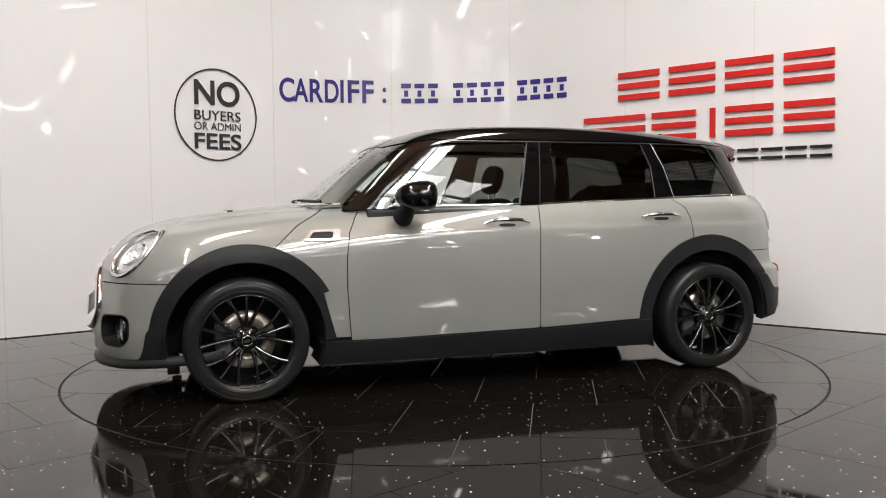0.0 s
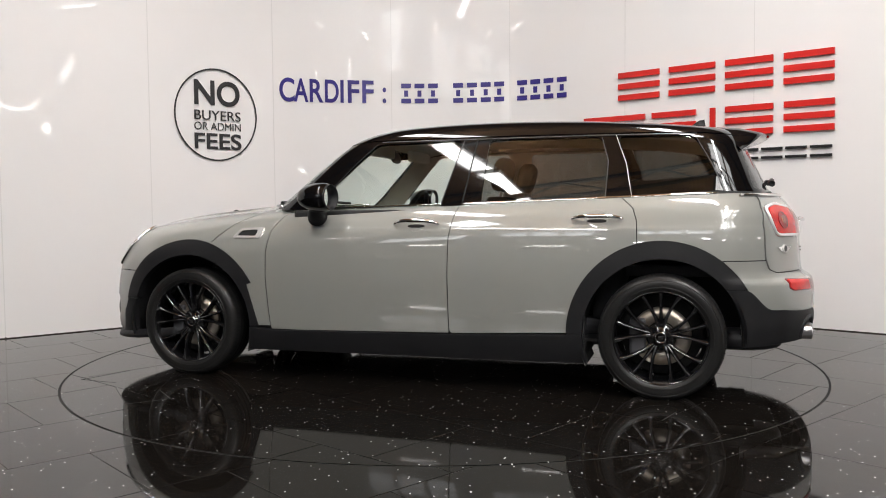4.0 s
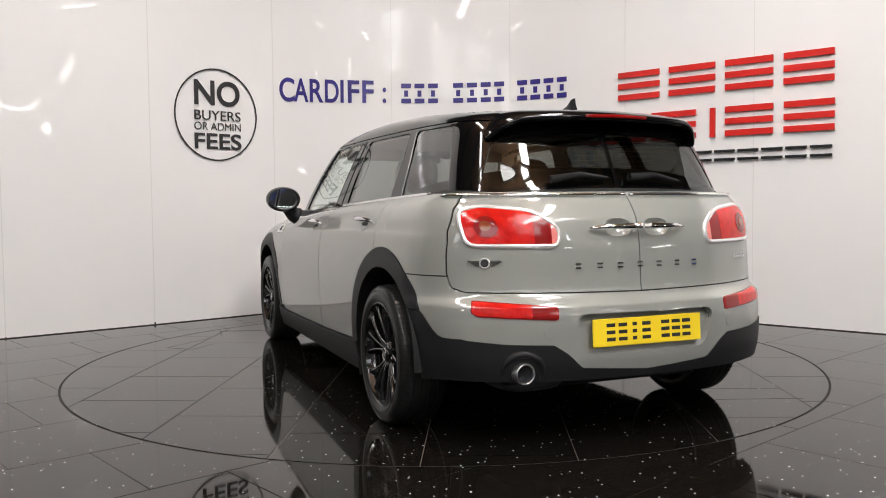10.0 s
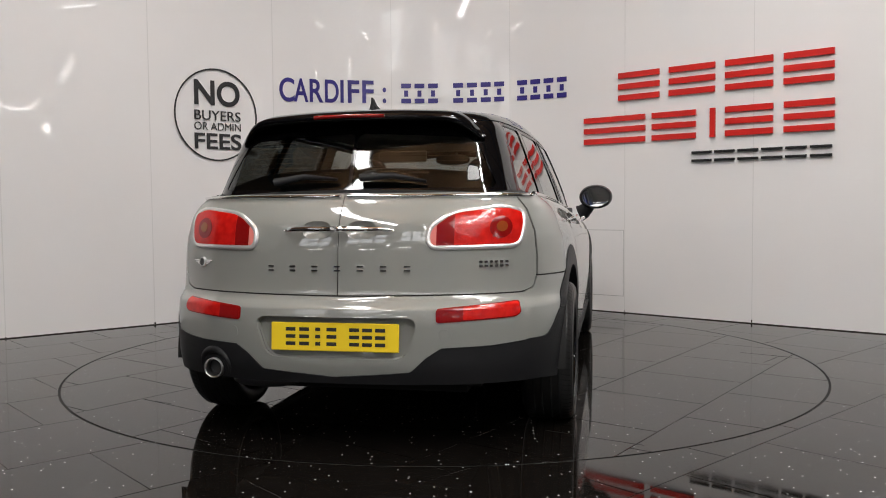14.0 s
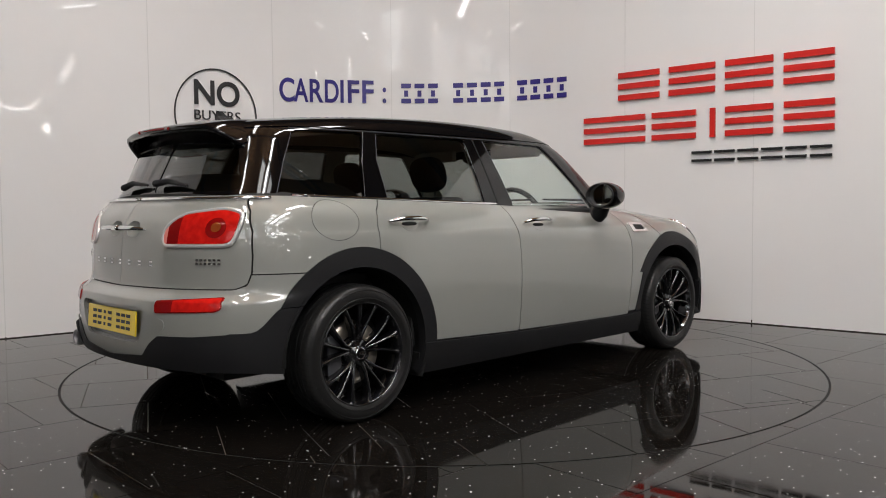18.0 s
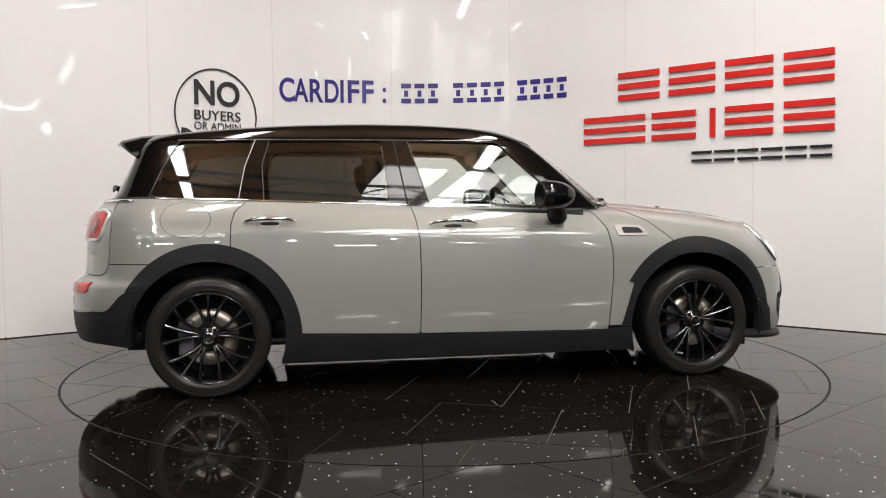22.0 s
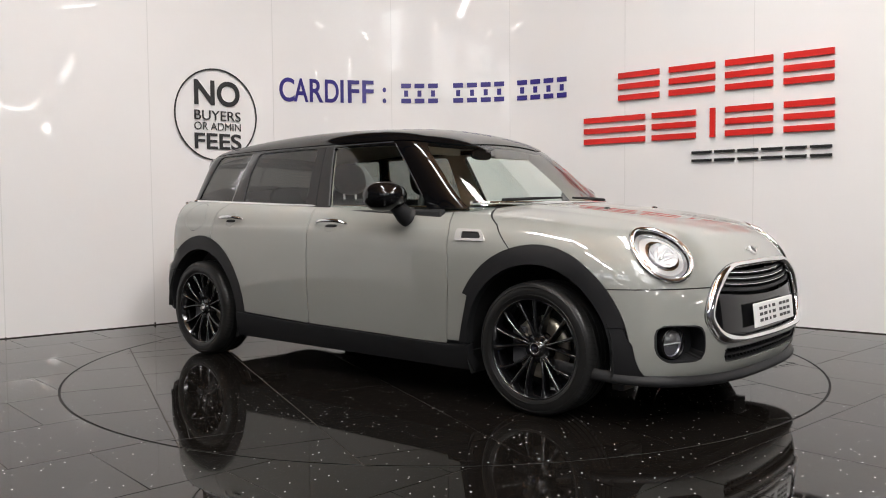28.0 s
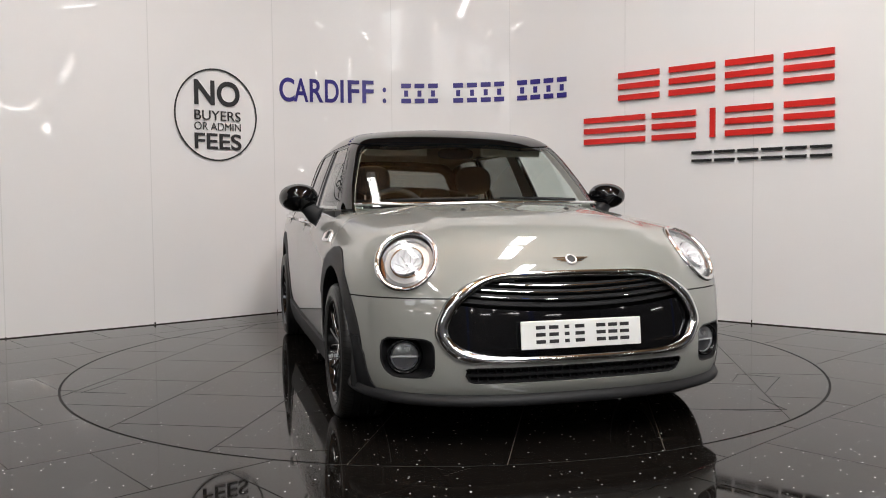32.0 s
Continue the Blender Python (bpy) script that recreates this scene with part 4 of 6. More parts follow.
    # near-black inner shell fills the gaps, its colour standing in for their shade
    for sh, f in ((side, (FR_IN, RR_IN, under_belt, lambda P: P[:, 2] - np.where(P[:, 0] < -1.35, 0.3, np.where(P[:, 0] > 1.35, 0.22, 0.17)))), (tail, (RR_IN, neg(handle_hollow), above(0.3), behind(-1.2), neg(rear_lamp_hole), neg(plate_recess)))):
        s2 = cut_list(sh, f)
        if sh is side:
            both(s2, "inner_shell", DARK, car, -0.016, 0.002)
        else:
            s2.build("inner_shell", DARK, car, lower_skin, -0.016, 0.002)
    make_front(car, nose)
    make_tail(car, tail)
    return side, nose, tail, parts


def cut_list(s, fs):
    for f in fs:
        s = s.cut(f)
    return s


HEADLAMP, LAMP_WAY = np.array([1.84, 0.648, 0.747]), np.array([0.90, 0.34, 0.16])
LAMP_WAY = LAMP_WAY / np.linalg.norm(LAMP_WAY)


def headlamp_r(P):
    """Distance from the headlamp's axis, on either side."""
    Q = np.stack([P[:, 0], np.abs(P[:, 1]), P[:, 2]], -1) - HEADLAMP
    t = Q @ LAMP_WAY
    r = np.linalg.norm(Q - t[:, None] * LAMP_WAY, axis=1)
    return np.where(t > -0.3, r, 9.0)


def headlamp_hole(P):
    return headlamp_r(P) - 0.134


def grille_shape(grow):
    """The rounded six-sided radiator grille, in front view."""
    pts = [(0.0, 0.695), (0.33, 0.690), (0.44, 0.658), (0.53, 0.595), (0.572, 0.50), (0.572, 0.46), (0.525, 0.388), (0.46, 0.366), (0.0, 0.362)]
    poly = rounded(pts[:-1] + [(0.0, 0.362)] + [(-y, z) for y, z in pts[1:-1]][::-1], 0.09, 5)
    f = in_poly(poly, (1, 2))
    return lambda P: np.where(P[:, 0] > 1.6, f(P) + grow, -1.0)


def lower_intake(grow):
    f = in_poly(rounded([(-0.49, 0.335), (0.49, 0.335), (0.455, 0.268), (-0.455, 0.268)], 0.02), (1, 2))
    return lambda P: np.where(P[:, 0] > 1.6, f(P) + grow, -1.0)


_fog = in_poly(rounded([(0.585, 0.448), (0.778, 0.456), (0.778, 0.335), (0.74, 0.288), (0.585, 0.290)], 0.045), (1, 2), True)


def fog_hole(P):
    return np.where(P[:, 0] > 1.6, _fog(P), -1.0)


_fclad = in_poly([(1.20, 0.441), (1.780, 0.441), (1.783, 0.42), (1.79, 0.395), (1.812, 0.37), (1.822, 0.30), (1.838, 0.25), (1.86, 0.225), (1.88, 0.0), (1.2, 0.0)], (0, 2))


def front_clad(P):
    return _fclad(P)


_tail_edge = [(0.60, 1.2), (0.665, 1.025), (0.72, 0.957), (0.752, 0.87), (0.762, 0.77), (0.762, 0.70), (0.750, 0.648), (0.71, 0.630)]
_tail = in_poly(_tail_edge + [(0.0, 0.622)] + [(-y, z) for y, z in _tail_edge[::-1]], (1, 2))


def handle_hollow(P):
    """Two rounded hollows behind the tail handles."""
    u = np.abs((np.abs(P[:, 1]) - 0.092) / 0.060)**2.6 + np.abs((P[:, 2] - 0.880) / 0.036)**2.6
    return np.where(P[:, 0] < -1.7, (1 - u**(1 / 2.6)) * 0.036, -1.0)


def tail_door(P):
    return np.where(P[:, 0] < -1.5, _tail(P), -1.0)


_lampr = in_poly(rounded([(0.352, 0.80), (0.345, 0.885), (0.44, 0.955), (0.64, 0.978), (0.715, 0.955), (0.722, 0.90), (0.705, 0.805)], 0.05), (1, 2), True)


def rear_lamp_hole(P):
    return np.where(P[:, 0] < -1.5, _lampr(P), -1.0)


_rclad = in_poly([(1.2, 0.47), (0.80, 0.455), (0.60, 0.435), (0.42, 0.430), (0.365, 0.395), (0.30, 0.335), (0.0, 0.312), (-0.30, 0.335), (-0.365, 0.395), (-0.42, 0.43), (-0.60, 0.435), (-0.80, 0.455), (-1.2, 0.47), (-1.2, 0.0), (1.2, 0.0)], (1, 2))


def rear_clad(P):
    rise = 0.452 + 0.098 * sstep(-1.87, -1.735, P[:, 0])**1.3 - P[:, 2]
    return np.where(P[:, 0] < -1.25, np.maximum(_rclad(P), np.where(P[:, 0] > -1.92, rise, -1.0)), -1.0)


_recess = in_poly(rounded([(-0.335, 0.545), (0.335, 0.545), (0.285, 0.385), (-0.285, 0.385)], 0.05), (1, 2))


def plate_recess(P):
    return np.where(P[:, 0] < -1.9, _recess(P), -1.0)


def fuel_flap(P):
    """The round-cornered filler flap in the quarter."""
    return 1.0 * (0.105 - np.hypot((P[:, 0] + 1.44) * 0.86, (P[:, 2] - 0.915) * 1.18))


# greenhouse outlines in side view
FRONT_GLASS = [(0.60, 0.94), (0.545, 1.015), (0.473, 1.10), (0.344, 1.225), (0.238, 1.324), (-0.272, 1.332), (-0.163, 0.94)]
REAR_GLASS = [(-0.387, 0.94), (-0.417, 1.332), (-1.022, 1.330), (-1.060, 1.20), (-1.048, 0.94)]
QUARTER_GLASS = [(-1.102, 1.332), (-1.155, 1.19), (-1.200, 0.95), (-1.665, 0.96), (-1.575, 1.18), (-1.488, 1.328)]


def make_greenhouse(car):
    side = side_sheet(upper_skin, -1.98, 1.10, 0.95, 1.44, 0.018, 0.02)
    front = ray_sheet(upper_skin, (0.0, 0, 1.02), (-75, 75), (-8, 60), 150, 80)
    back = ray_sheet(upper_skin, (-1.25, 0, 1.02), (100, 260), (-6, 60), 130, 60)
    top = top_sheet(upper_skin, -1.90, 0.55, -0.70, 0.70, 0.02)
    gutter = curve([-2.0, -1.70, -1.44, -1.05, -0.34, 0.23, 0.6], [1.31, 1.325, 1.340, 1.345, 1.347, 1.342, 1.30])
    screen_f = in_poly(rounded([(0.0, 0.945), (0.755, 0.945), (0.735, 1.0), (0.635, 1.31), (0.59, 1.346), (0.3, 1.368), (0.0, 1.372), (-0.3, 1.368), (-0.59, 1.346), (-0.635, 1.31), (-0.735, 1.0), (-0.755, 0.945)], 0.03), (1, 2))
    rear_f = in_poly(rounded([(0.008, 1.045), (0.600, 1.045), (0.512, 1.235), (0.465, 1.262), (0.008, 1.285)], 0.03), (1, 2), True)
    windows = [rounded(FRONT_GLASS, 0.03), rounded(REAR_GLASS, 0.03), rounded(QUARTER_GLASS, 0.03)]
    wf = [in_poly(w) for w in windows]
    belt_up = lambda P: P[:, 2] - BELT_Z(P[:, 0]) + 0.01
    on_side = lambda P: 0.55 - np.abs(slope(upper_skin, P)[:, 0])
    done = {}

    def both(sheet, name, mat, lift=0.0, lip=0.01, label="", parents=(car, car)):
        return [sheet.build(name, mat, parents[0], upper_skin, lift, lip, label), sheet.mirrored().build(name, mat, parents[1], upper_skin, lift, lip, label)]
    # side frames in gloss black, with the glass behind them
    under_gutter = lambda P: gutter(P[:, 0]) - P[:, 2]
    frame_s = cut_list(side, [belt_up, under_gutter, neg(wf[0]), neg(wf[1]), neg(wf[2]), lambda P: screen_side(P), ahead(-1.72)])
    both(frame_s, "window_frame", BLACK_GLOSS, 0.002, 0.02)
    done["front"] = both(cut_list(side, [inset(wf[0], -0.006), belt_up]), "front_window", CLEAR, -0.003, 0.0)
    done["rear"] = both(cut_list(side, [inset(wf[1], -0.006), belt_up]), "rear_window", TINTED, -0.003, 0.0)
    done["quarter"] = both(cut_list(side, [inset(wf[2], -0.006), belt_up]), "quarter_window", TINTED, -0.003, 0.0)
    # roof
    roof = cut_list(top, [lambda P: P[:, 2] - gutter(P[:, 0]) - 0.004, behind(0.52), lambda P: screen_top(P)])
    roof.build("roof", BLACK_GLOSS, car, upper_skin, 0.004, 0.03, "gloss black roof skin")
    # windscreen with black pillars round it
    fr = cut_list(front, [ahead(0.05), lambda P: P[:, 2] - 0.95, lambda P: slope(upper_skin, P)[:, 0] - 0.30])
    cut_list(fr, [screen_f]).build("windscreen", CLEAR, car, upper_skin, -0.001, 0.0)
    cut_list(fr, [neg(screen_f)]).build("screen_frame", BLACK_GLOSS, car, upper_skin, 0.001, 0.01)
    # tail glass in two doors
    bk = cut_list(back, [lambda P: -0.30 - slope(upper_skin, P)[:, 0], belt_up, below(1.335)])
    for s in (1, -1):
        cut_list(bk, [rear_f, lambda P, s=s: P[:, 1] * s - 0.01]).build("tail_window", TINTED, car, upper_skin, -0.002, 0.0)
    cut_list(bk, [neg(rear_f)]).build("tail_frame", BLACK_GLOSS, car, upper_skin, 0.001, 0.01)
    # pale lining inside the roof and pillars
    both(cut_list(frame_s, [ahead(-1.0)]), "pillar_lining", LINING, -0.025, 0.0)
    cut_list(top, [behind(0.40), ahead(-1.60), lambda P: 0.58 - np.abs(P[:, 1])]).build("headlining", LINING, car, upper_skin, -0.045, 0.0)
    return side, front, back, top


def screen_side(P):
    return 0.42 - slope(upper_skin, P)[:, 0]


def screen_top(P):
    g = slope(upper_skin, P)
    return np.minimum(0.62 - g[:, 0], g[:, 0] + 0.75)


def make_wheel(car, x, y, flip):
    """A 17-inch gloss black alloy with thin paired spokes; its outer face towards +y."""
    w = new("wheel")
    w.parent = car
    w.matrix_local = pose(x, y, HUB_Z) @ (pose(0, 0, 0, 0, 0, 180) if flip else pose(0, 0, 0))
    prof = [(0.226, -0.095), (0.237, -0.106), (0.270, -0.113), (0.297, -0.104), (0.309, -0.088), (0.312, -0.05), (0.313, 0.0), (0.312, 0.05), (0.309, 0.088), (0.297, 0.104), (0.270, 0.113), (0.244, 0.109), (0.234, 0.103), (0.226, 0.094)]
    tyre = mk("tyre", *lathe(prof, 96), TYRE, w, smooth=True)
    for rr, yy in ((0.288, 0.1085), (0.252, 0.1125)):
        mk("sidewall_rib", *lathe([(rr - 0.002, yy - 0.001), (rr, yy + 0.0022), (rr + 0.002, yy - 0.001)], 72), TYRE, tyre, smooth=True)
    # near-black strips, slightly proud, paint the shade of the tread sipes
    sv, sf = [], []
    for k in range(78):
        for s in (-1, 1):
            a0 = 2 * math.pi * (k + (0.5 if s > 0 else 0)) / 78
            for r, h, d in ((0.2995, 0.1030, 0.0), (0.3095, 0.0885, 0.004), (0.3128, 0.062, 0.010)):
                for e in (-0.0022, 0.0022):
                    a = a0 + (e + d * s) / 0.31
                    sv.append(((r + 0.0008) * math.cos(a), s * (h + 0.0008), (r + 0.0008) * math.sin(a)))
            o = len(sv) - 6
            sf += [(o, o + 1, o + 3, o + 2), (o + 2, o + 3, o + 5, o + 4)]
    tagged(mk("tread_shade_strips", sv, sf, DARK, tyre), kind="stuff")
    # raised near-black bands stand in for shaded grooves
    for gy in (-0.055, -0.02, 0.02, 0.055):
        mk("groove_shade_band", *lathe([(0.3132, gy - 0.004), (0.3139, gy - 0.003), (0.3139, gy + 0.003), (0.3132, gy + 0.004)], 72), DARK, tyre)
    barrel = [(0.2345, 0.096), (0.2350, 0.1025), (0.2325, 0.1055), (0.2285, 0.1050), (0.2265, 0.099), (0.221, 0.088), (0.215, 0.07), (0.206, 0.0), (0.208, -0.09), (0.226, -0.10)]
    rim = mk("rim", *lathe(barrel, 80), RIM, w, smooth=True)
    # fifteen spokes in five fans of three, flared where they meet the rim
    for k in range(5):
        for da in (-17, 0, 17):
            a0, a1 = radians(90 + 72 * k + da * 0.58), radians(90 + 72 * k + da * 1.41)
            vs, fs = [], []
            rows = [(0.0, 0.0125, 0.066), (0.12, 0.0110, 0.072), (0.3, 0.0078, 0.079), (0.55, 0.0070, 0.0855), (0.78, 0.0082, 0.0905), (0.92, 0.0115, 0.0935), (1.0, 0.0165, 0.094)]
            for t, wd, h in rows:
                r, a = 0.046 + t * 0.180, a0 + (a1 - a0) * t**0.85
                cx, cz, tx, tz = r * math.cos(a), r * math.sin(a), -math.sin(a), math.cos(a)
                for o, dh in ((-1.25, -0.045), (-1.12, -0.016), (-0.9, -0.006), (-0.5, -0.0012), (0.0, 0.0), (0.5, -0.0012), (0.9, -0.006), (1.12, -0.016), (1.25, -0.045)):
                    vs.append((cx + tx * wd * o, h + dh, cz + tz * wd * o))
            for i in range(len(rows) - 1):
                fs += [(9 * i + e, 9 * i + e + 1, 9 * i + 10 + e, 9 * i + 9 + e) for e in range(8)]
            mk("spoke", vs, fs, RIM, w, smooth=True)
    hub = mk("hub", *lathe([(0.0, 0.082), (0.028, 0.081), (0.031, 0.077), (0.034, 0.068), (0.060, 0.066), (0.070, 0.056), (0.072, 0.0)], 40), RIM, w, smooth=True)
    mk("hub_badge", *lathe([(0.0, 0.0845), (0.022, 0.084), (0.024, 0.081)], 28), BLACK_GLOSS, hub)
    mk("hub_ring", *lathe([(0.0235, 0.0835), (0.0250, 0.0855), (0.0268, 0.0835)], 32), CHROME, hub, "", True)
    for dz in (-0.005, 0.001, 0.007):
        boxed("hub_mark", (-0.013, 0.013, 0.0838, 0.0852, dz - 0.0018, dz + 0.0018), CHROME, hub)
    for k in range(5):
        a = radians(90 + 36 + 72 * k)
        mk("wheel_bolt", *lathe([(0.0, 0.069), (0.008, 0.069), (0.0095, 0.066), (0.0095, 0.058), (0.0135, 0.064), (0.0150, 0.068), (0.0165, 0.064)], 14), RIM, w, m=Matrix.Translation((0.047 * math.cos(a), 0, 0.047 * math.sin(a))))
    mk("brake_disc", *lathe([(0.075, 0.020), (0.080, 0.026), (0.146, 0.026), (0.148, 0.014), (0.146, 0.002)], 48), DISC, w, "bare steel brake disc", True)
    bm = bmesh.new()
    box(bm, 0.075, 0.155, -0.03, 0.045, -0.09, 0.09, 0.015)
    part("brake_caliper", bm, STEEL_DARK, w)
    mk("wheel_back", *lathe([(0.02, -0.03), (0.2, -0.035), (0.2, -0.05)], 40), DARK, w)
    return w


def on_skin(skin, start, end):
    p = project(skin, np.array([start], float), np.array([end], float))
    return p[0], slope(skin, p)[0]


def frame_on(p, n, up=(0, 0, 1)):
    """A frame at p: z along the normal n, y as near to up as it can be."""
    z = Vector(n).normalized()
    x = Vector(up).cross(z).normalized()
    y = z.cross(x)
    return Matrix(((x.x, y.x, z.x, p[0]), (x.y, y.y, z.y, p[1]), (x.z, y.z, z.z, p[2]), (0, 0, 0, 1)))


def smooth_blob(parent, name, mat, dims, m, power=2.6, n=28, label=""):
    """A rounded block: a superellipsoid of half sizes dims."""
    vs, fs = [], []
    k = n // 2
    sp = lambda c: math.copysign(abs(c)**(2 / power), c)
    for i in range(k + 1):
        e = -math.pi / 2 + math.pi * i / k
        for j in range(n):
            a = 2 * math.pi * j / n
            vs.append((dims[0] * sp(math.cos(e)) * sp(math.cos(a)), dims[1] * sp(math.cos(e)) * sp(math.sin(a)), dims[2] * sp(math.sin(e))))
    for i in range(k):
        for j in range(n):
            l = (j + 1) % n
            fs.append((i * n + j, i * n + l, (i + 1) * n + l, (i + 1) * n + j))
    return mk(name, vs, fs, mat, parent, label, True, m)


def winged_badge(parent, m, s=1.0):
    """A round badge between two ribbed wings."""
    b = mk("badge", *lathe([(0.0, 0.006), (0.016 * s, 0.006), (0.0165 * s, 0.008), (0.020 * s, 0.008), (0.022 * s, 0.004), (0.022 * s, -0.003)], 28, "z"), SATIN_LIGHT, parent, "chrome winged badge", True, m)
    mk("badge_face", *lathe([(0.0, 0.0068), (0.0155 * s, 0.0068), (0.0158 * s, 0.005)], 24, "z"), INK, b)
    for side in (-1, 1):
        for k in range(3):
            y = (0.007 - k * 0.007) * s
            x0, x1 = 0.021 * s, (0.066 - k * 0.013) * s
            vs = [(side * x0, y - 0.003 * s, 0.003), (side * x1, y - 0.001 * s, 0.002), (side * x1, y + 0.003 * s, 0.002), (side * x0, y + 0.003 * s, 0.003),
                  (side * x0, y - 0.003 * s, -0.002), (side * x1, y - 0.001 * s, -0.002), (side * x1, y + 0.003 * s, -0.002), (side * x0, y + 0.003 * s, -0.002)]
            mk("wing", vs, [(0, 1, 2, 3), (0, 4, 5, 1), (1, 5, 6, 2), (2, 6, 7, 3)], CHROME, b)
    return b


def number_plate(car, m, mat, label):
    plate = part("number_plate", box(bmesh.new(), -0.26, 0.26, -0.0555, 0.0555, -0.004, 0.004, 0.003, 1), mat, car, label, False, m)
    for k, x in enumerate((-0.178, -0.122, -0.066, -0.010, 0.082, 0.134, 0.186)):
        w = 0.020 if k == 2 else 0.040
        for dy in (-0.034, -0.006, 0.022):
            mk("bar", *strip(w, 0.014, 0.0012), INK, plate, m=Matrix.Translation((x, dy, 0.0042)))
    return plate


def ring_bar(name, sheet, skin, mat, parent, label, half, low, high, n=200):
    """A rounded bar that runs round the sheet's edge, lying on the skin."""
    P = sheet.rim()
    P = np.concatenate([P, P[:1]])
    run = np.concatenate([[0], np.cumsum(np.linalg.norm(np.diff(P, axis=0), axis=1))])
    at = np.linspace(0, run[-1], n, endpoint=False)
    P = np.stack([np.interp(at, run, P[:, k]) for k in range(3)], -1)
    for _ in range(3):
        P = (np.roll(P, 1, 0) + 2 * P + np.roll(P, -1, 0)) / 4
    N = slope(skin, P)
    T = np.roll(P, -1, 0) - np.roll(P, 1, 0)
    S = np.cross(T, N)
    S = S / np.linalg.norm(S, axis=1, keepdims=True)
    hw = half(P) if callable(half) else np.full(n, half)
    angles = [-0.35] + [math.pi * k / 10 for k in range(11)] + [math.pi + 0.35]
    vs, fs = [], []
    for i in range(n):
        for a in angles:
            vs.append(P[i] + S[i] * hw[i] * math.cos(a) + N[i] * (low + high * math.sin(a)))
    m = len(angles)
    for i in range(n):
        j = (i + 1) % n
        fs += [(i * m + k, j * m + k, j * m + k + 1, i * m + k + 1) for k in range(m - 1)]
    return mk(name, vs, fs, mat, parent, label, True)


def make_front(car, nose):
    """Grille, headlamps, fog lamps, intake, plate and badge."""
    B = lambda sh, name, mat, lift, lip=0.01, label="", parent=car: sh.build(name, mat, parent, lower_skin, lift, lip, label)
    gs = grille_shape(0.0)
    region = nose.cut(grille_shape(0.02))
    frame_g = mkempty("grille", car)
    wide = ray_sheet(lower_skin, (0.85, 0, 0.62), (-33, 33), (-15, 7.5), 240, 130)
    width = lambda P: 0.028 + 0.022 * sstep(0.33, 0.52, np.abs(P[:, 1]))
    ring_bar("grille_surround", cut_list(wide, [lambda P: gs(P) - width(P) / 2 + 0.012]), lower_skin, CHROME, frame_g, "polished chrome grille surround", lambda P: width(P) / 2, 0.002, 0.020)
    split = lambda P: P[:, 2] - (0.548 + 0.035 * (np.abs(P[:, 1]) / 0.5)**2)
    inner = cut_list(region, [inset(gs, 0.006)])
    B(cut_list(inner, [neg(split)]), "plate_panel", BLACK_GLOSS, -0.016, 0.02, "gloss black lower grille panel", frame_g)
    # near-black sheet stands in for the shaded bay behind the grille
    B(inner, "grille_back", DARK, -0.075, 0.0, "", frame_g)
    fine_g = cut_list(ray_sheet(lower_skin, (0.85, 0, 0.62), (-26, 26), (-3.2, 5.0), 60, 150), [gs])
    for k, z in enumerate((0.575, 0.603, 0.631, 0.659)):
        band = lambda P, z=z, h=0.008: h - np.abs(P[:, 2] - z - 0.030 * (np.abs(P[:, 1]) / 0.5)**2)
        B(cut_list(fine_g, [inset(gs, 0.006), band, split]).largest(), "slat", CLAD, -0.020, 0.035, "", frame_g)
        fine = lambda P, z=z: 0.0016 - np.abs(P[:, 2] - z + 0.004 - 0.030 * (np.abs(P[:, 1]) / 0.5)**2)
        fin = fine_g.cut(fine).cut(lambda P: 0.40 - np.abs(P[:, 1]))
        if k:
            B(fin, "slat_trim", CHROME, -0.017, 0.002, "", frame_g)
    # lower intake with one bar over a dark mesh
    li = lower_intake(0.0)
    low = cut_list(ray_sheet(lower_skin, (0.85, 0, 0.40), (-32, 32), (-12, 2), 70, 60), [inset(li, -0.012)])
    intake = mkempty("lower_intake", car)
    B(low, "intake_back", DARK, -0.05, 0.0, "", intake)
    B(cut_list(low, [lambda P: 0.008 - np.abs(li(P) + 0.002)]), "intake_edge", CLAD, -0.006, 0.04, "", intake)
    B(cut_list(low, [li, lambda P: 0.005 - np.abs(P[:, 2] - 0.300)]), "intake_bar", CLAD, -0.012, 0.03, "", intake)
    for k in range(27):
        y = -0.455 + k * 0.035
        p, n = on_skin(lower_skin, (1.2, y, 0.302), (2.5, y, 0.302))
        boxed("intake_rib", (-0.006, 0.006, -0.0035, 0.0035, -0.032, 0.032), CLAD, intake, m=Matrix.Translation(tuple(p - n * 0.034)))
    # plate
    p, n = on_skin(lower_skin, (1.5, 0, 0.459), (2.5, 0, 0.459))
    number_plate(car, frame_on(p + n * 0.006, (1, 0, 0.10)), PLATE_W, "white front number plate with black bars")
    p, n = on_skin(lower_skin, (1.3, 0, 0.56), (2.3, 0, 0.82))
    winged_badge(car, frame_on(p + n * 0.002, n), 1.15)
    for side in (1, -1):
        lamp = mkempty("headlamp", car)
        half = cut_list(nose, [lambda P: P[:, 1] * side, lambda P: 0.17 - headlamp_r(P)])
        fine = cut_list(ray_sheet(lower_skin, (0.85, 0, 0.62), (20 * side, 52 * side), (-8, 26), 64, 64), [lambda P: P[:, 1] * side, lambda P: 0.17 - headlamp_r(P)])
        r = headlamp_r
        ring_bar("chrome_ring", cut_list(fine, [lambda P: 0.124 - r(P)]), lower_skin, CHROME, lamp, "chrome headlamp surround", 0.011, 0.003, 0.012)
        B(cut_list(fine, [lambda P: 0.115 - r(P)]), "lens", LENS, 0.008, 0.0, "clear headlamp lens", lamp)
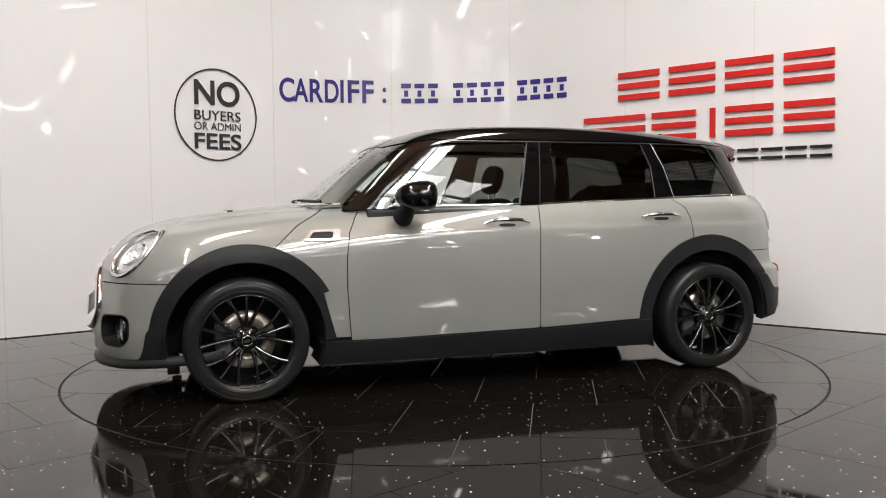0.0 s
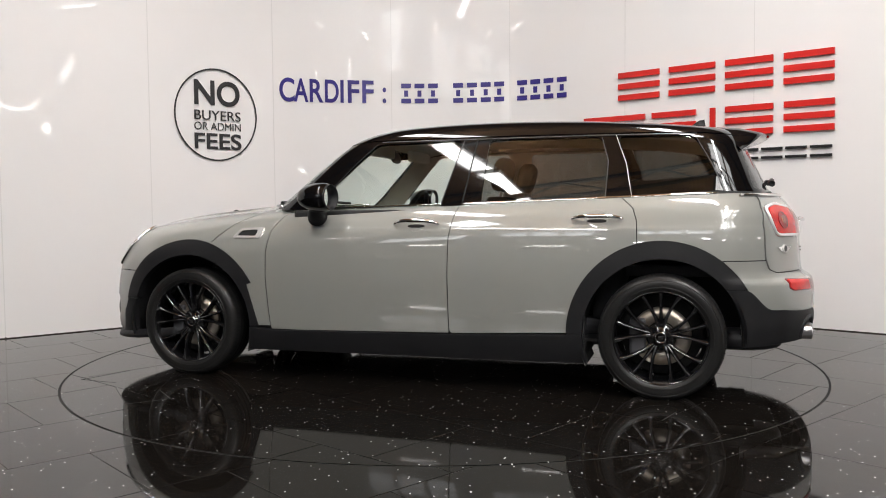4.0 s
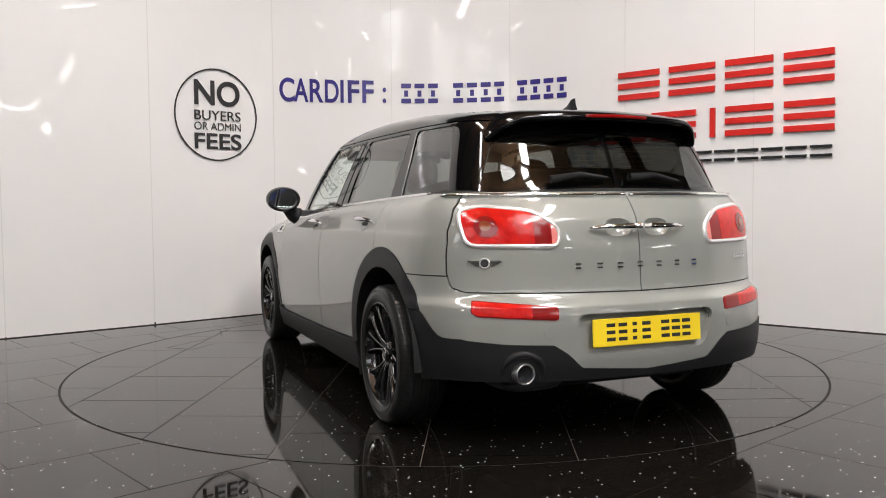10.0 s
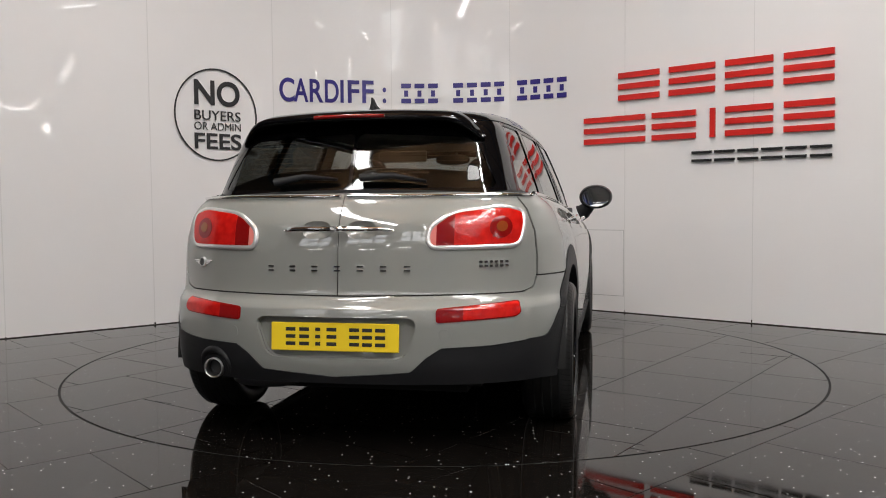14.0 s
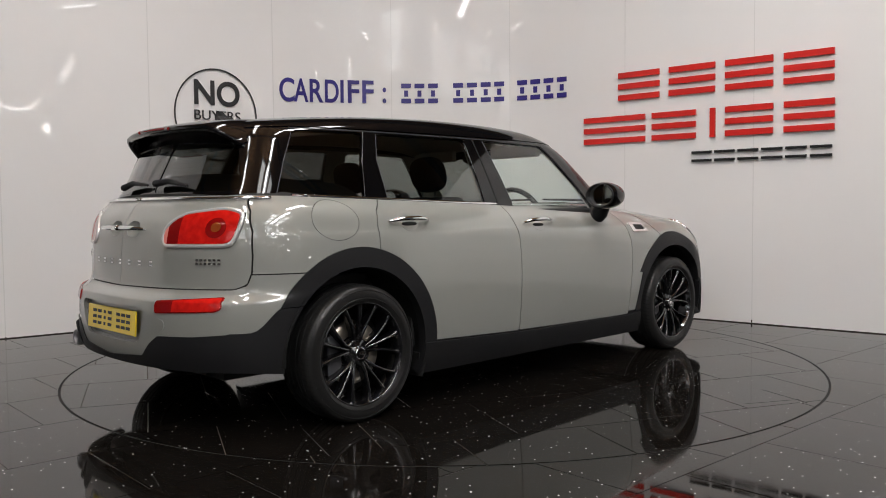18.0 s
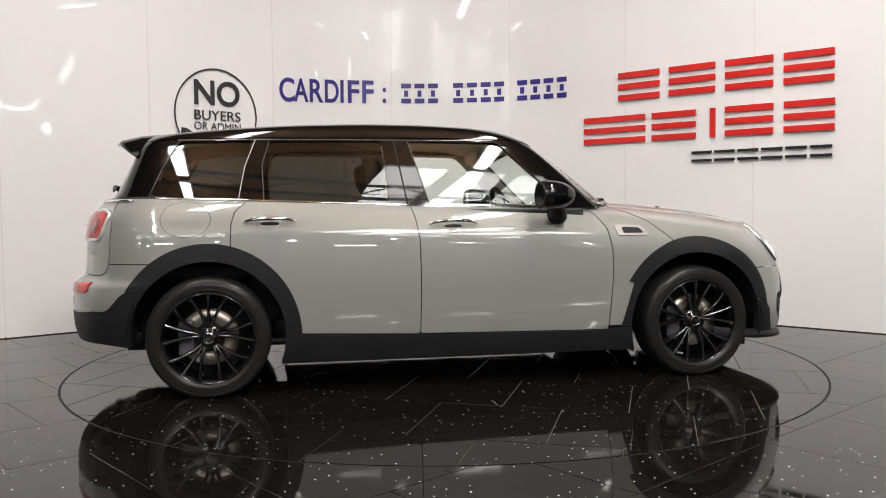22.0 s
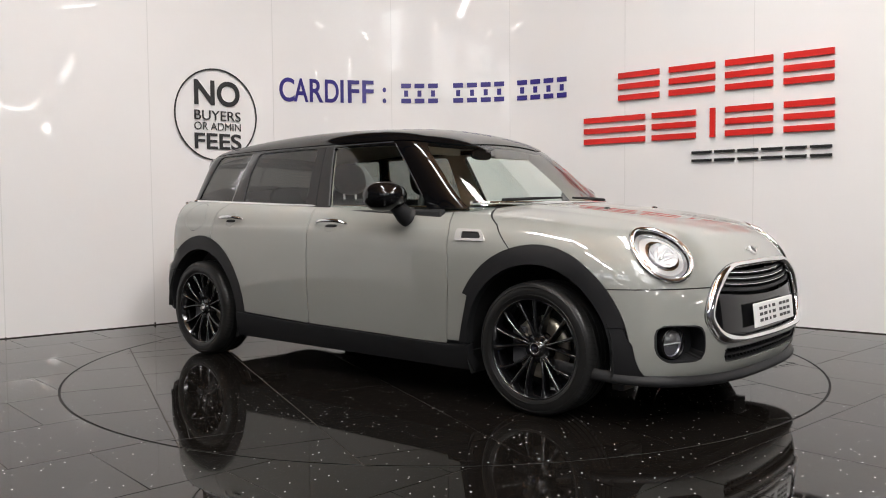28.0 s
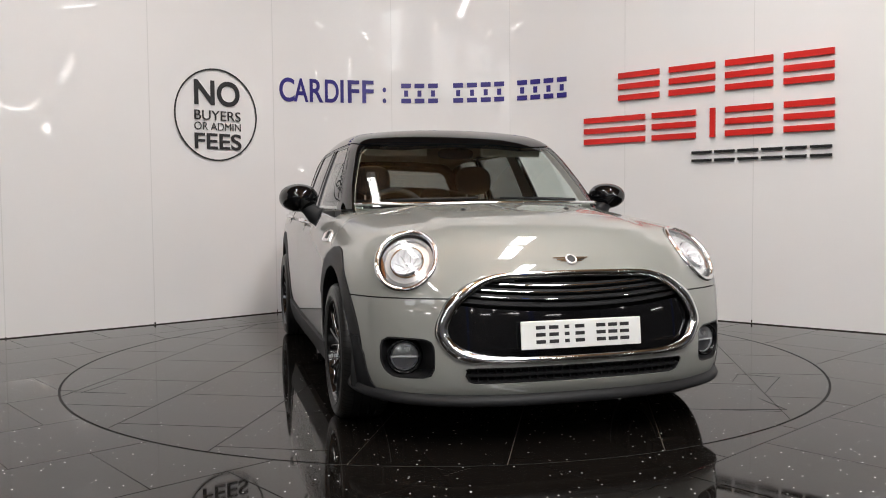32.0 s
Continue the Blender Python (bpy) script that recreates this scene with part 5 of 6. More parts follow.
        B(cut_list(fine, [lambda P: 0.112 - r(P), lambda P: r(P) - 0.096]), "indicator_ring", STEEL_GREY, -0.010, 0.03, "", lamp)
        outer = cut_list(fine, [lambda P: 0.110 - r(P), lambda P: r(P) - 0.097, lambda P: np.abs(P[:, 1]) - HEADLAMP[1] - 0.098])
        B(outer, "indicator", AMBER, -0.004, 0.01, "amber indicator segment", lamp)
        B(cut_list(fine, [lambda P: 0.10 - r(P), lambda P: r(P) - 0.064]), "bezel", SATIN_LIGHT, -0.016, 0.012, "", lamp)
        B(cut_list(fine, [lambda P: 0.072 - r(P), lambda P: r(P) - 0.062]), "reflector_rim", CHROME, -0.012, 0.02, "", lamp)
        way = Vector((LAMP_WAY[0], LAMP_WAY[1] * side, LAMP_WAY[2]))
        ctr = Vector((HEADLAMP[0], HEADLAMP[1] * side, HEADLAMP[2]))
        p0, n0 = on_skin(lower_skin, tuple(ctr - way * 0.4), tuple(ctr + way * 0.4))
        fr = frame_on(tuple(p0 - n0 * 0.052), tuple(n0))
        prof = [(0.066, 0.046), (0.064, 0.036), (0.055, 0.018), (0.040, 0.004), (0.022, -0.006), (0.0, -0.010)]
        rv, rf = lathe(prof, 22, "z")
        rv = [(x, y, z + (0.007 if (i // 6 + i % 6) % 2 else 0.0) * (0 < i % 6 < 5)) for i, (x, y, z) in enumerate(rv)]
        mk("reflector", rv, rf, LAMP_SILVER, lamp, "bright silver faceted headlamp reflector", False, fr)
        for k in range(8):
            a = 2 * math.pi * k / 8
            mk("facet", *tube([(0.022 * math.cos(a), 0.022 * math.sin(a), 0.002), (0.056 * math.cos(a), 0.056 * math.sin(a), 0.024)], 0.0022, 6), SATIN_LIGHT, lamp, m=fr)
        mk("bulb", *lathe([(0.0, 0.028), (0.009, 0.026), (0.011, 0.012), (0.010, -0.012)], 20, "z"), CHROME, lamp, "", True, fr)
        # fog lamp in its dark pocket
        pocket = cut_list(ray_sheet(lower_skin, (0.85, 0, 0.40), (18 * side, 52 * side), (-9, 8), 60, 40), [inset(fog_hole, -0.01), lambda P: P[:, 1] * side])
        fog = mkempty("fog_lamp", car)
        B(pocket, "pocket", CLAD, -0.090, 0.0, "black fog lamp pocket", fog)
        rim_f = lambda P: 0.007 - np.abs(fog_hole(P))
        B(cut_list(pocket, [rim_f]), "pocket_rim", CLAD, -0.002, 0.09, "", fog)
        ff = frame_on((1.900, 0.676 * side, 0.370), (0.95, 0.30 * side, 0.0))
        mk("lamp_bezel", *lathe([(0.058, -0.02), (0.060, 0.035), (0.066, 0.042), (0.072, 0.035), (0.074, -0.03)], 36, "z"), BLACK_GLOSS, fog, "", True, ff)
        mk("reflector", *lathe([(0.057, 0.027), (0.050, 0.014), (0.030, 0.004), (0.0, 0.0)], 16, "z"), SATIN, fog, "", False, ff)
        mk("lens", *lathe([(0.058, 0.028), (0.040, 0.037), (0.0, 0.041)], 32, "z"), LENS, fog, "", True, ff)
        mk("light_blade", *strip(0.106, 0.006, 0.004), LAMP_SILVER, fog, m=ff @ Matrix.Translation((0, -0.004, 0.024)))
        for dx in (-0.020, 0.012):
            mk("diode", *lathe([(0.0, 0.012), (0.009, 0.010), (0.011, 0.004)], 14, "z"), LAMP_SILVER, fog, m=ff @ Matrix.Translation((dx, 0.026, 0.008)))
        # dark half-disc over the lower half of the reflector
        mk("dark_lower_half", [(0.050 * math.cos(a), 0.050 * math.sin(a) - 0.006, 0.020) for a in [math.pi * (1 + k / 14) for k in range(15)]], [tuple(range(15))], STEEL_DARK, fog, m=ff)
    # washer jets on the bonnet
    for y in (0.265, -0.265):
        p, n = on_skin(lower_skin, (1.375, y, 0.6), (1.375, y, 1.2))
        smooth_blob(car, "washer_jet", CLAD, (0.012, 0.018, 0.007), frame_on(p, n, (1, 0, 0)), 2.2, 12)


def mkempty(name, parent):
    """A small carrier mesh under which the pieces of one part hang."""
    bm = bmesh.new()
    bmesh.ops.create_cube(bm, size=0.004)
    base = {"grille": (1.98, 0, 0.5), "lower_intake": (2.0, 0, 0.30), "headlamp": (1.75, 0, 0.74), "fog_lamp": (1.75, 0, 0.36)}.get(name, (-1.9, 0, 0.75))
    bmesh.ops.translate(bm, verts=bm.verts, vec=base)
    return part(name, bm, DARK, parent)


def make_tail(car, tail):
    """Lamps, handle, plate, writing bars, exhaust and trims of the tail."""
    B = lambda sh, name, mat, lift, lip=0.01, label="", parent=car: sh.build(name, mat, parent, lower_skin, lift, lip, label)
    for side in (1, -1):
        lamp = mkempty("tail_lamp", car)
        fine = ray_sheet(lower_skin, (-1.25, 0, 0.86), (120, 168) if side > 0 else (192, 240), (-9, 16), 70, 60)
        fine = cut_list(fine, [lambda P: P[:, 1] * side, inset(rear_lamp_hole, -0.003)])
        h = rear_lamp_hole
        ring_bar("chrome_ring", cut_list(fine, [lambda P: h(P) - 0.009]), lower_skin, SATIN_LIGHT, lamp, "silver tail lamp surround", 0.0105, 0.002, 0.009)
        yy = lambda P: np.abs(P[:, 1])
        lens = cut_list(fine, [inset(h, 0.017)])
        B(cut_list(lens, [lambda P: yy(P) - 0.455]), "outer_lens", RED_LENS, 0.010, 0.012, "bright red tail lamp lens", lamp)
        B(cut_list(lens, [lambda P: 0.455 - yy(P), lambda P: yy(P) - 0.388]), "inner_lens", RED_DARK, 0.009, 0.01, "", lamp)
        B(cut_list(lens, [lambda P: 0.388 - yy(P)]), "reverse_lens", PALE_LENS, 0.009, 0.01, "", lamp)
        ball = lambda P: 0.041 - np.hypot(yy(P) - 0.625, P[:, 2] - 0.885)
        B(cut_list(lens, [ball]), "brake_disc_lens", RED_DARK, 0.0125, 0.004, "", lamp)
        B(cut_list(lens, [lambda P: 0.020 - np.hypot(yy(P) - 0.628, P[:, 2] - 0.888)]), "brake_bulb_lens", AMBER_DARK, 0.0145, 0.003, "", lamp)
        # low reflector
        poly = in_poly(rounded([(0.400, 0.525), (0.398, 0.578), (0.70, 0.600), (0.712, 0.555), (0.690, 0.540)], 0.012), (1, 2), True)
        rs = ray_sheet(lower_skin, (-1.25, 0, 0.56), (130, 172) if side > 0 else (188, 230), (-6, 7), 70, 36)
        rs = cut_list(rs, [lambda P: P[:, 1] * side, lambda P: np.where(P[:, 0] < -1.5, poly(P), -1)])
        low = mkempty("reflector_lamp", car)
        B(rs, "bed", RED_DARK, 0.003, 0.02, "", low)
        B(cut_list(rs, [inset(lambda P: poly(P), 0.005), lambda P: yy(P) - 0.50]), "red_lens", RED_LENS, 0.006, 0.008, "red rear fog lens", low)
        B(cut_list(rs, [inset(lambda P: poly(P), 0.005), lambda P: 0.50 - yy(P)]), "dark_lens", RED_DARK, 0.006, 0.008, "dark red reflector", low)
        # parking sensor
        p, n = on_skin(lower_skin, (-1.25, 0.435 * side, 0.478), (-2.5, 0.435 * side, 0.478))
        mk("parking_sensor", *lathe([(0.0, 0.0015), (0.024, 0.0015), (0.0245, 0.0), (0.0265, 0.0), (0.0265, -0.004)], 28, "z"), PAINT, car, "", False, frame_on(p, n))
        # tail wiper
        pa, na = on_skin(upper_skin, (-1.2, 0.05 * side, 1.075), (-2.4, 0.05 * side, 1.075))
        pb, nb = on_skin(upper_skin, (-1.2, 0.32 * side, 1.062), (-2.4, 0.32 * side, 1.062))
        if side > 0:
            pa, pb = pb, pa
            na, nb = nb, na
        mid = (pa + pb) / 2
        vs, fs = tube([tuple(pa + na * 0.03), tuple(mid + na * 0.034 + np.array([0, 0, 0.012])), tuple(pb + nb * 0.02)], [0.017, 0.013, 0.006], 8)
        mk("tail_wiper", vs, fs, CLAD, car, "black tail window wiper", True)
    # handle bar in two halves
    for side in (1, -1):
        pts = []
        for t in (0.004, 0.05, 0.11, 0.17, 0.205, 0.226):
            p, n = on_skin(lower_skin, (-1.25, t * side, 0.876), (-2.5, t * side, 0.876))
            pts.append(tuple(p + n * (0.034 if t < 0.18 else 0.026 - (t - 0.18) * 0.3)))
        vs, fs = tube(pts, [0.0125, 0.0125, 0.0115, 0.0095, 0.007, 0.002], 10)
        mk("tail_handle", vs, fs, CHROME, car, "chrome tail door handle", True)
    # plate in its hollow
    hollow = cut_list(ray_sheet(lower_skin, (-1.25, 0, 0.47), (155, 205), (-10, 10), 60, 40), [inset(plate_recess, -0.01)])
    B(hollow, "plate_hollow", PAINT, -0.034, 0.0)
    p, n = on_skin(lower_skin, (-1.25, 0, 0.466), (-2.5, 0, 0.466))
    number_plate(car, frame_on(p + n * -0.020, (-1, 0, 0.06)), PLATE_Y, "yellow rear number plate with black bars")
    # bars in place of the chrome script
    for k in range(7):
        y = 0.283 - k * 0.0935
        p, n = on_skin(lower_skin, (-1.25, y, 0.729), (-2.5, y, 0.729))
        fr = frame_on(p + n * 0.001, n)
        for dy in (-0.010, 0.006):
            mk("script_bar", *strip(0.024, 0.0055, 0.004), CHROME, car, m=fr @ Matrix.Translation((0, dy, 0)))
    for k in range(6):
        y = -0.555 - k * 0.019
        p, n = on_skin(lower_skin, (-1.25, y, 0.745), (-2.5, y, 0.745))
        fr = frame_on(p + n * 0.001, n)
        for dy in (-0.012, 0.004):
            mk("script_bar", *strip(0.013, 0.008, 0.004), CHROME, car, m=fr @ Matrix.Translation((0, dy, 0)))
    p, n = on_skin(lower_skin, (-1.25, 0.638, 0.745), (-2.5, 0.638, 0.745))
    winged_badge(car, frame_on(p + n * 0.002, n), 1.0)
    # heater lines in the tail windows
    for side in (1, -1):
        for k in range(9):
            z = 1.115 + k * 0.022
            w = 0.49 - 0.35 * (z - 1.1)
            pts = [tuple(on_skin(upper_skin, (-1.2, y * side, z), (-2.4, y * side, z))[0] * np.array([1, 1, 1]) + np.array([0.006, 0, 0])) for y in np.linspace(0.05, w, 8)]
            mk("heater_line", *tube(pts, 0.0007, 4), HEATER, car)
    # exhaust
    ex = mk("exhaust_pipe", *lathe([(0.033, 0.34), (0.033, 0.02), (0.035, 0.004), (0.039, 0.0), (0.042, 0.006), (0.042, 0.12), (0.040, 0.34)], 36, "x"), SATIN, car, "chrome exhaust tip", True, pose(-2.066, 0.533, 0.322))
    mk("pipe_inside", *lathe([(0.0, 0.10), (0.0328, 0.10)], 24, "x"), DARK, ex)
    arc = []
    for k in range(19):
        an = math.pi * (-0.12 + 1.24 * k / 18)
        y, z = 0.533 - 0.074 * math.cos(an), 0.326 + 0.070 * math.sin(an)
        q, n = on_skin(lower_skin, (-1.25, y, max(z, 0.29)), (-2.5, y, max(z, 0.29)))
        arc.append((q[0] - 0.004, y, z))
    mk("exhaust_arch", *tube(arc, [0.004] + [0.006 + 0.010 * math.sin(math.pi * k / 16) for k in range(17)] + [0.004], 10), CLAD, car, "", True)


def make_fittings(car):
    """Handles, mirrors, side vents, trims, spoiler, aerial, wipers, underside."""
    def belt_point(x):
        z = float(BELT_Z(x))
        p, n = on_skin(lower_skin, (x, 0.1, z - 0.004), (x, 1.2, z - 0.004))
        return p
    for side in (1, -1):
        mir = np.array([1, side, 1])
        pts = [belt_point(x) * mir + np.array([0, -0.004 * side, 0.002]) for x in np.linspace(0.72, -1.60, 40)]
        rear = [on_skin(lower_skin, (-1.25, 0, 1.006), (-1.25 - 1.2 * math.cos(a), 1.2 * math.sin(a) * side, 1.006))[0] + np.array([0, 0, 0.008]) for a in np.radians(np.linspace(58, 1, 30))]
        mk("belt_trim", *tube([tuple(p) for p in pts], 0.0085, 8), CHROME, car, "chrome window line trim", True)
        mk("tail_trim", *tube([tuple(p) for p in rear], 0.0075, 8), CHROME, car, "chrome tail window trim", True)
        # door handles
        for hx, hz in ((-0.06, 0.876), (-1.02, 0.901)):
            p, n = on_skin(lower_skin, (hx, 0.1, hz), (hx, 1.2, hz))
            pts, rad = [], []
            for t in np.linspace(-1, 1, 13):
                q, nn = on_skin(lower_skin, (hx + 0.128 * t, 0.1, hz + 0.004 * t * 0), (hx + 0.128 * t, 1.2, hz))
                pts.append(tuple((q + nn * (0.036 * (1 - abs(t)**3) + 0.004)) * mir))
                rad.append(0.004 + 0.0075 * (1 - t * t)**0.5)
            mk("door_handle", *tube(pts, rad, 10), CHROME, car, "chrome door handle", True)
            fr = frame_on(tuple(p * mir), tuple(n * mir))
            smooth_blob(car, "handle_cup", PAINT, (0.055, 0.050, 0.002), fr, 2.0, 28)
            # near-black blob paints the shade behind the handle
            smooth_blob(car, "handle_shade_blob", DARK, (0.050, 0.011, 0.004), fr @ Matrix.Translation((0, -0.012, 0)), 2.4, 20)
        # side vent in the wing
        ss = side_sheet(lower_skin, 0.82, 1.08, 0.77, 0.89, 0.006)
        f = in_poly(rounded([(1.052, 0.800), (1.005, 0.853), (0.853, 0.858), (0.866, 0.800)], 0.014))
        g = in_poly(rounded([(1.024, 0.812), (0.995, 0.842), (0.892, 0.845), (0.900, 0.812)], 0.008))
        ring, mid = cut_list(ss, [f, neg(g)]), cut_list(ss, [inset(g, -0.002)])
        if side < 0:
            ring, mid = ring.mirrored(), mid.mirrored()
        vent = ring.build("side_vent", SATIN_LIGHT, car, lower_skin, 0.007, 0.012, "silver framed side vent")
        mid.build("vent_mesh", CLAD, vent, lower_skin, 0.002, 0.0)
        # mirror
        c = Vector((0.485, 0.945 * side, 1.026))
        arm = mk("mirror_arm", *tube([(0.525, 0.838 * side, 0.918), (0.520, 0.864 * side, 0.930), (0.508, 0.898 * side, 0.965), (0.495, 0.930 * side, 0.995)], [0.056, 0.050, 0.040, 0.036], 16), CLAD, car, "black mirror foot", True)
        cap_v, cap_f = [], []
        n = 32
        for i in range(13):
            t = i / 12
            xx = -0.085 + 0.19 * t
            s = (1 - max(0, (t - 0.16) / 0.84)**2.2)**0.5 if t < 1 else 0.0
            s *= 1 - 0.10 * max(0, 1 - t / 0.16)**2
            for j in range(n):
                a = 2 * math.pi * j / n
                cc, sn = math.cos(a), math.sin(a)
                cap_v.append((c.x + xx, c.y + side * 0.108 * s * math.copysign(abs(cc)**0.95, cc), c.z + (0.079 * s) * math.copysign(abs(sn)**0.95, sn)))
        for i in range(12):
            for j in range(n):
                l = (j + 1) % n
                cap_f.append((i * n + j, i * n + l, (i + 1) * n + l, (i + 1) * n + j))
        cap = mk("mirror_cap", cap_v, cap_f, BLACK_GLOSS, car, "gloss black door mirror", True)
        rimv, rimf = lathe([(1.0, 0.0), (0.985, -0.008), (0.92, -0.008), (0.90, 0.035)], n, "x")
        rimv = [(c.x - 0.085 + v[0], c.y + v[1] * 0.0975, c.z + v[2] * 0.0715) for v in rimv]
        mk("mirror_bezel", rimv, rimf, CLAD, cap, "", True)
        gv, gf = lathe([(0.0, -0.002), (0.90, -0.002), (0.91, 0.004)], n, "x")
        mk("mirror_glass", [(c.x - 0.070 + v[0] - v[1] * side * 0.010, c.y + v[1] * 0.0975, c.z + v[2] * 0.0715) for v in gv], gf, MIRROR, cap, "silvered mirror glass")
        # chrome pillar trims between the side windows; a near-black tube paints the door gap's shade
        for name, mat, r, poly in (("door_gap_shade", DARK, 0.005, [(-0.292, 0.985), (-0.350, 1.338)]), ("window_trim", SATIN, 0.0020, [(-0.300, 0.985), (-0.358, 1.338)]),
                                   ("window_trim", SATIN, 0.0022, [(-0.387, 0.99), (-0.417, 1.332)]), ("window_trim", STEEL_DARK, 0.004, [(-0.172, 0.98), (-0.272, 1.332)]),
                                   ("window_trim", STEEL_DARK, 0.003, [(-1.050, 1.0), (-1.060, 1.20), (-1.022, 1.330)]), ("window_trim", SATIN, 0.0028, [(-1.183, 1.012), (-1.150, 1.19), (-1.095, 1.336)]),
                                   ("window_trim", STEEL_DARK, 0.003, [(-1.645, 1.02), (-1.575, 1.18), (-1.490, 1.332)]), ("window_trim", CLAD, 0.004, [(0.535, 1.025), (0.344, 1.227), (0.238, 1.326)])):
            pts = []
            for (xa, za), (xb, zb) in zip(poly, poly[1:]):
                for t in np.linspace(0, 1, 7):
                    x, z = xa + (xb - xa) * t, za + (zb - za) * t
                    pts.append(tuple(on_skin(upper_skin, (x, 0.05, z), (x, 1.2, z))[0] * mir))
            mk(name, *tube(pts, r, 6), mat, car)
        # rain channel over the windows, and the ledge at their foot
        pts = [tuple(on_skin(upper_skin, (x, 0.05, z), (x, 1.2, z))[0] * mir) for x, z in zip(np.linspace(0.215, -1.50, 40), np.interp(np.linspace(0.215, -1.50, 40), [-1.5, -1.0, 0.22], [1.336, 1.340, 1.337]))]
        mk("rain_channel", *tube(pts, 0.0042, 6), SATIN_DARK, car, "", True)
        vs, fs = [], []
        for k, x in enumerate(np.linspace(0.70, -1.66, 48)):
            z = float(BELT_Z(x)) - 0.002
            a = belt_point(x) * mir
            b = on_skin(upper_skin, (x, 0.05, z), (x, 1.2, z))[0] * mir
            vs += [tuple(a), (b[0], b[1] - 0.02 * side, z)]
            if k:
                fs.append((2 * k - 2, 2 * k - 1, 2 * k + 1, 2 * k))
        mk("belt_ledge", vs, fs, BLACK_GLOSS, car)
        # wheel wells
        for cx in (AXLE, -AXLE):
            vs, fs = [], []
            for i in range(29):
                lo, hi = (-0.07, 1.13) if cx > 0 else (-0.13, 1.01)
                a = math.pi * (lo + (hi - lo) * i / 28)
                for y in (0.47, 0.87):
                    vs.append((cx + 0.405 * math.cos(a), y * side, HUB_Z + 0.405 * math.sin(a)))
            for i in range(28):
                fs.append((2 * i, 2 * i + 1, 2 * i + 3, 2 * i + 2))
            mk("wheel_well", vs, fs, DARK, car, "", True)
            ring = [(cx + 0.405 * math.cos(math.pi * k / 14), 0.47 * side, HUB_Z + 0.405 * math.sin(math.pi * k / 14)) for k in range(15)]
            ring += [(cx - 0.405, 0.47 * side, 0.25), (cx + 0.405, 0.47 * side, 0.25)]
            mk("well_wall", ring, [tuple(range(len(ring)))], DARK, car)
            mk("suspension_strut", *tube([(cx + 0.03, 0.50 * side, 0.26), (cx + 0.02, 0.54 * side, 0.62)], 0.028, 10), STEEL_DARK, car)
        # front wipers
        wp = [on_skin(upper_skin, (0.2, y, z), (1.6, y, z)) for y, z in ((0.52 * side * 1.0, 0.992), (0.30 * side, 1.0), (0.06 * side, 1.005))]
        mk("wiper", *tube([tuple(p + n * 0.012) for p, n in wp], [0.011, 0.008, 0.006], 8), CLAD, car, "black windscreen wiper", True)
        # mud flap stub under the bumper
        boxed("air_deflector", (1.66, 1.72, side * 0.64 - 0.09, side * 0.64 + 0.09, 0.14, 0.23), CLAD, car, bevel=0.008)
    # underside
    boxed("underbody", (-1.80, 1.95, -0.47, 0.47, 0.20, 0.30), DARK, car)
    boxed("floor_pan", (-0.955, 0.955, -0.84, 0.84, 0.185, 0.26), DARK, car)
    boxed("rear_valance", (-1.93, -1.72, -0.55, 0.55, 0.255, 0.30), DARK, car)
    boxed("front_tray", (1.72, 1.92, -0.50, 0.50, 0.205, 0.30), DARK, car)
    smooth_blob(car, "silencer", STEEL_DARK, (0.20, 0.16, 0.06), pose(-1.74, 0.40, 0.262), 3.0, 20)
    # spoiler over the tail window
    vs, fs = [], []
    ys = np.linspace(-0.535, 0.535, 41)
    for y in ys:
        w = abs(y) / 0.535
        drop = 0.085 * max(0, (w - 0.72) / 0.28)**2
        xl, xt = -1.60, -1.885 + 0.36 * y * y + 0.06 * max(0, (w - 0.8) / 0.2)**2
        for xx, dz in ((xl, 0.006), ((xl + xt) / 2, 0.012), (xt + 0.012, 0.004), (xt, -0.008), (xt + 0.016, -0.026), (xt + 0.07, -0.030), (xl - 0.08, -0.040)):
            zt = float(roof_by_x(np.array(max(xx, -1.9)))) - 0.10 * y * y - 0.22 * y**6
            vs.append((xx, y, zt - drop + dz))
    for i in range(40):
        for k in range(6):
            fs.append((7 * i + k, 7 * i + k + 1, 7 * i + 8 + k, 7 * i + 7 + k))
    fs += [tuple(range(7)), tuple(280 + k for k in reversed(range(7)))]
    mk("roof_spoiler", vs, fs, BLACK_GLOSS, car, "gloss black roof spoiler", True)
    bl = [(-1.8845 + 0.36 * y * y, y, float(roof_by_x(np.array(-1.88))) - 0.10 * y * y - 0.004) for y in np.linspace(-0.15, 0.15, 11)]
    mk("high_brake_lamp", *tube(bl, 0.008, 8), RED_DARK, car, "red high brake lamp", True)
    # aerial fin
    bm = bmesh.new()
    for x, h, w in ((-1.40, 0.0, 0.006), (-1.44, 0.014, 0.018), (-1.48, 0.030, 0.024), (-1.515, 0.058, 0.020), (-1.545, 0.066, 0.010), (-1.556, 0.0, 0.026)):
        z0 = float(roof_by_x(np.array(x))) - 0.004
        for yy, zz in ((-w * 1.5, 0.0), (-w * 0.5, h * 0.6), (-0.003, h), (0.003, h), (w * 0.5, h * 0.6), (w * 1.5, 0.0)):
            bm.verts.new((x, yy, z0 + zz))
    bm.verts.ensure_lookup_table()
    for i in range(5):
        for k in range(5):
            bm.faces.new([bm.verts[j] for j in (6 * i + k, 6 * i + k + 1, 6 * i + 7 + k, 6 * i + 6 + k)])
    bm.faces.new([bm.verts[30 + k] for k in range(6)])
    part("aerial_fin", bm, CLAD, car, "matt black shark-fin aerial", False)
    # chrome line and scuttle at the foot of the windscreen
    pts = []
    for y in np.linspace(-0.69, 0.69, 31):
        z = 0.975
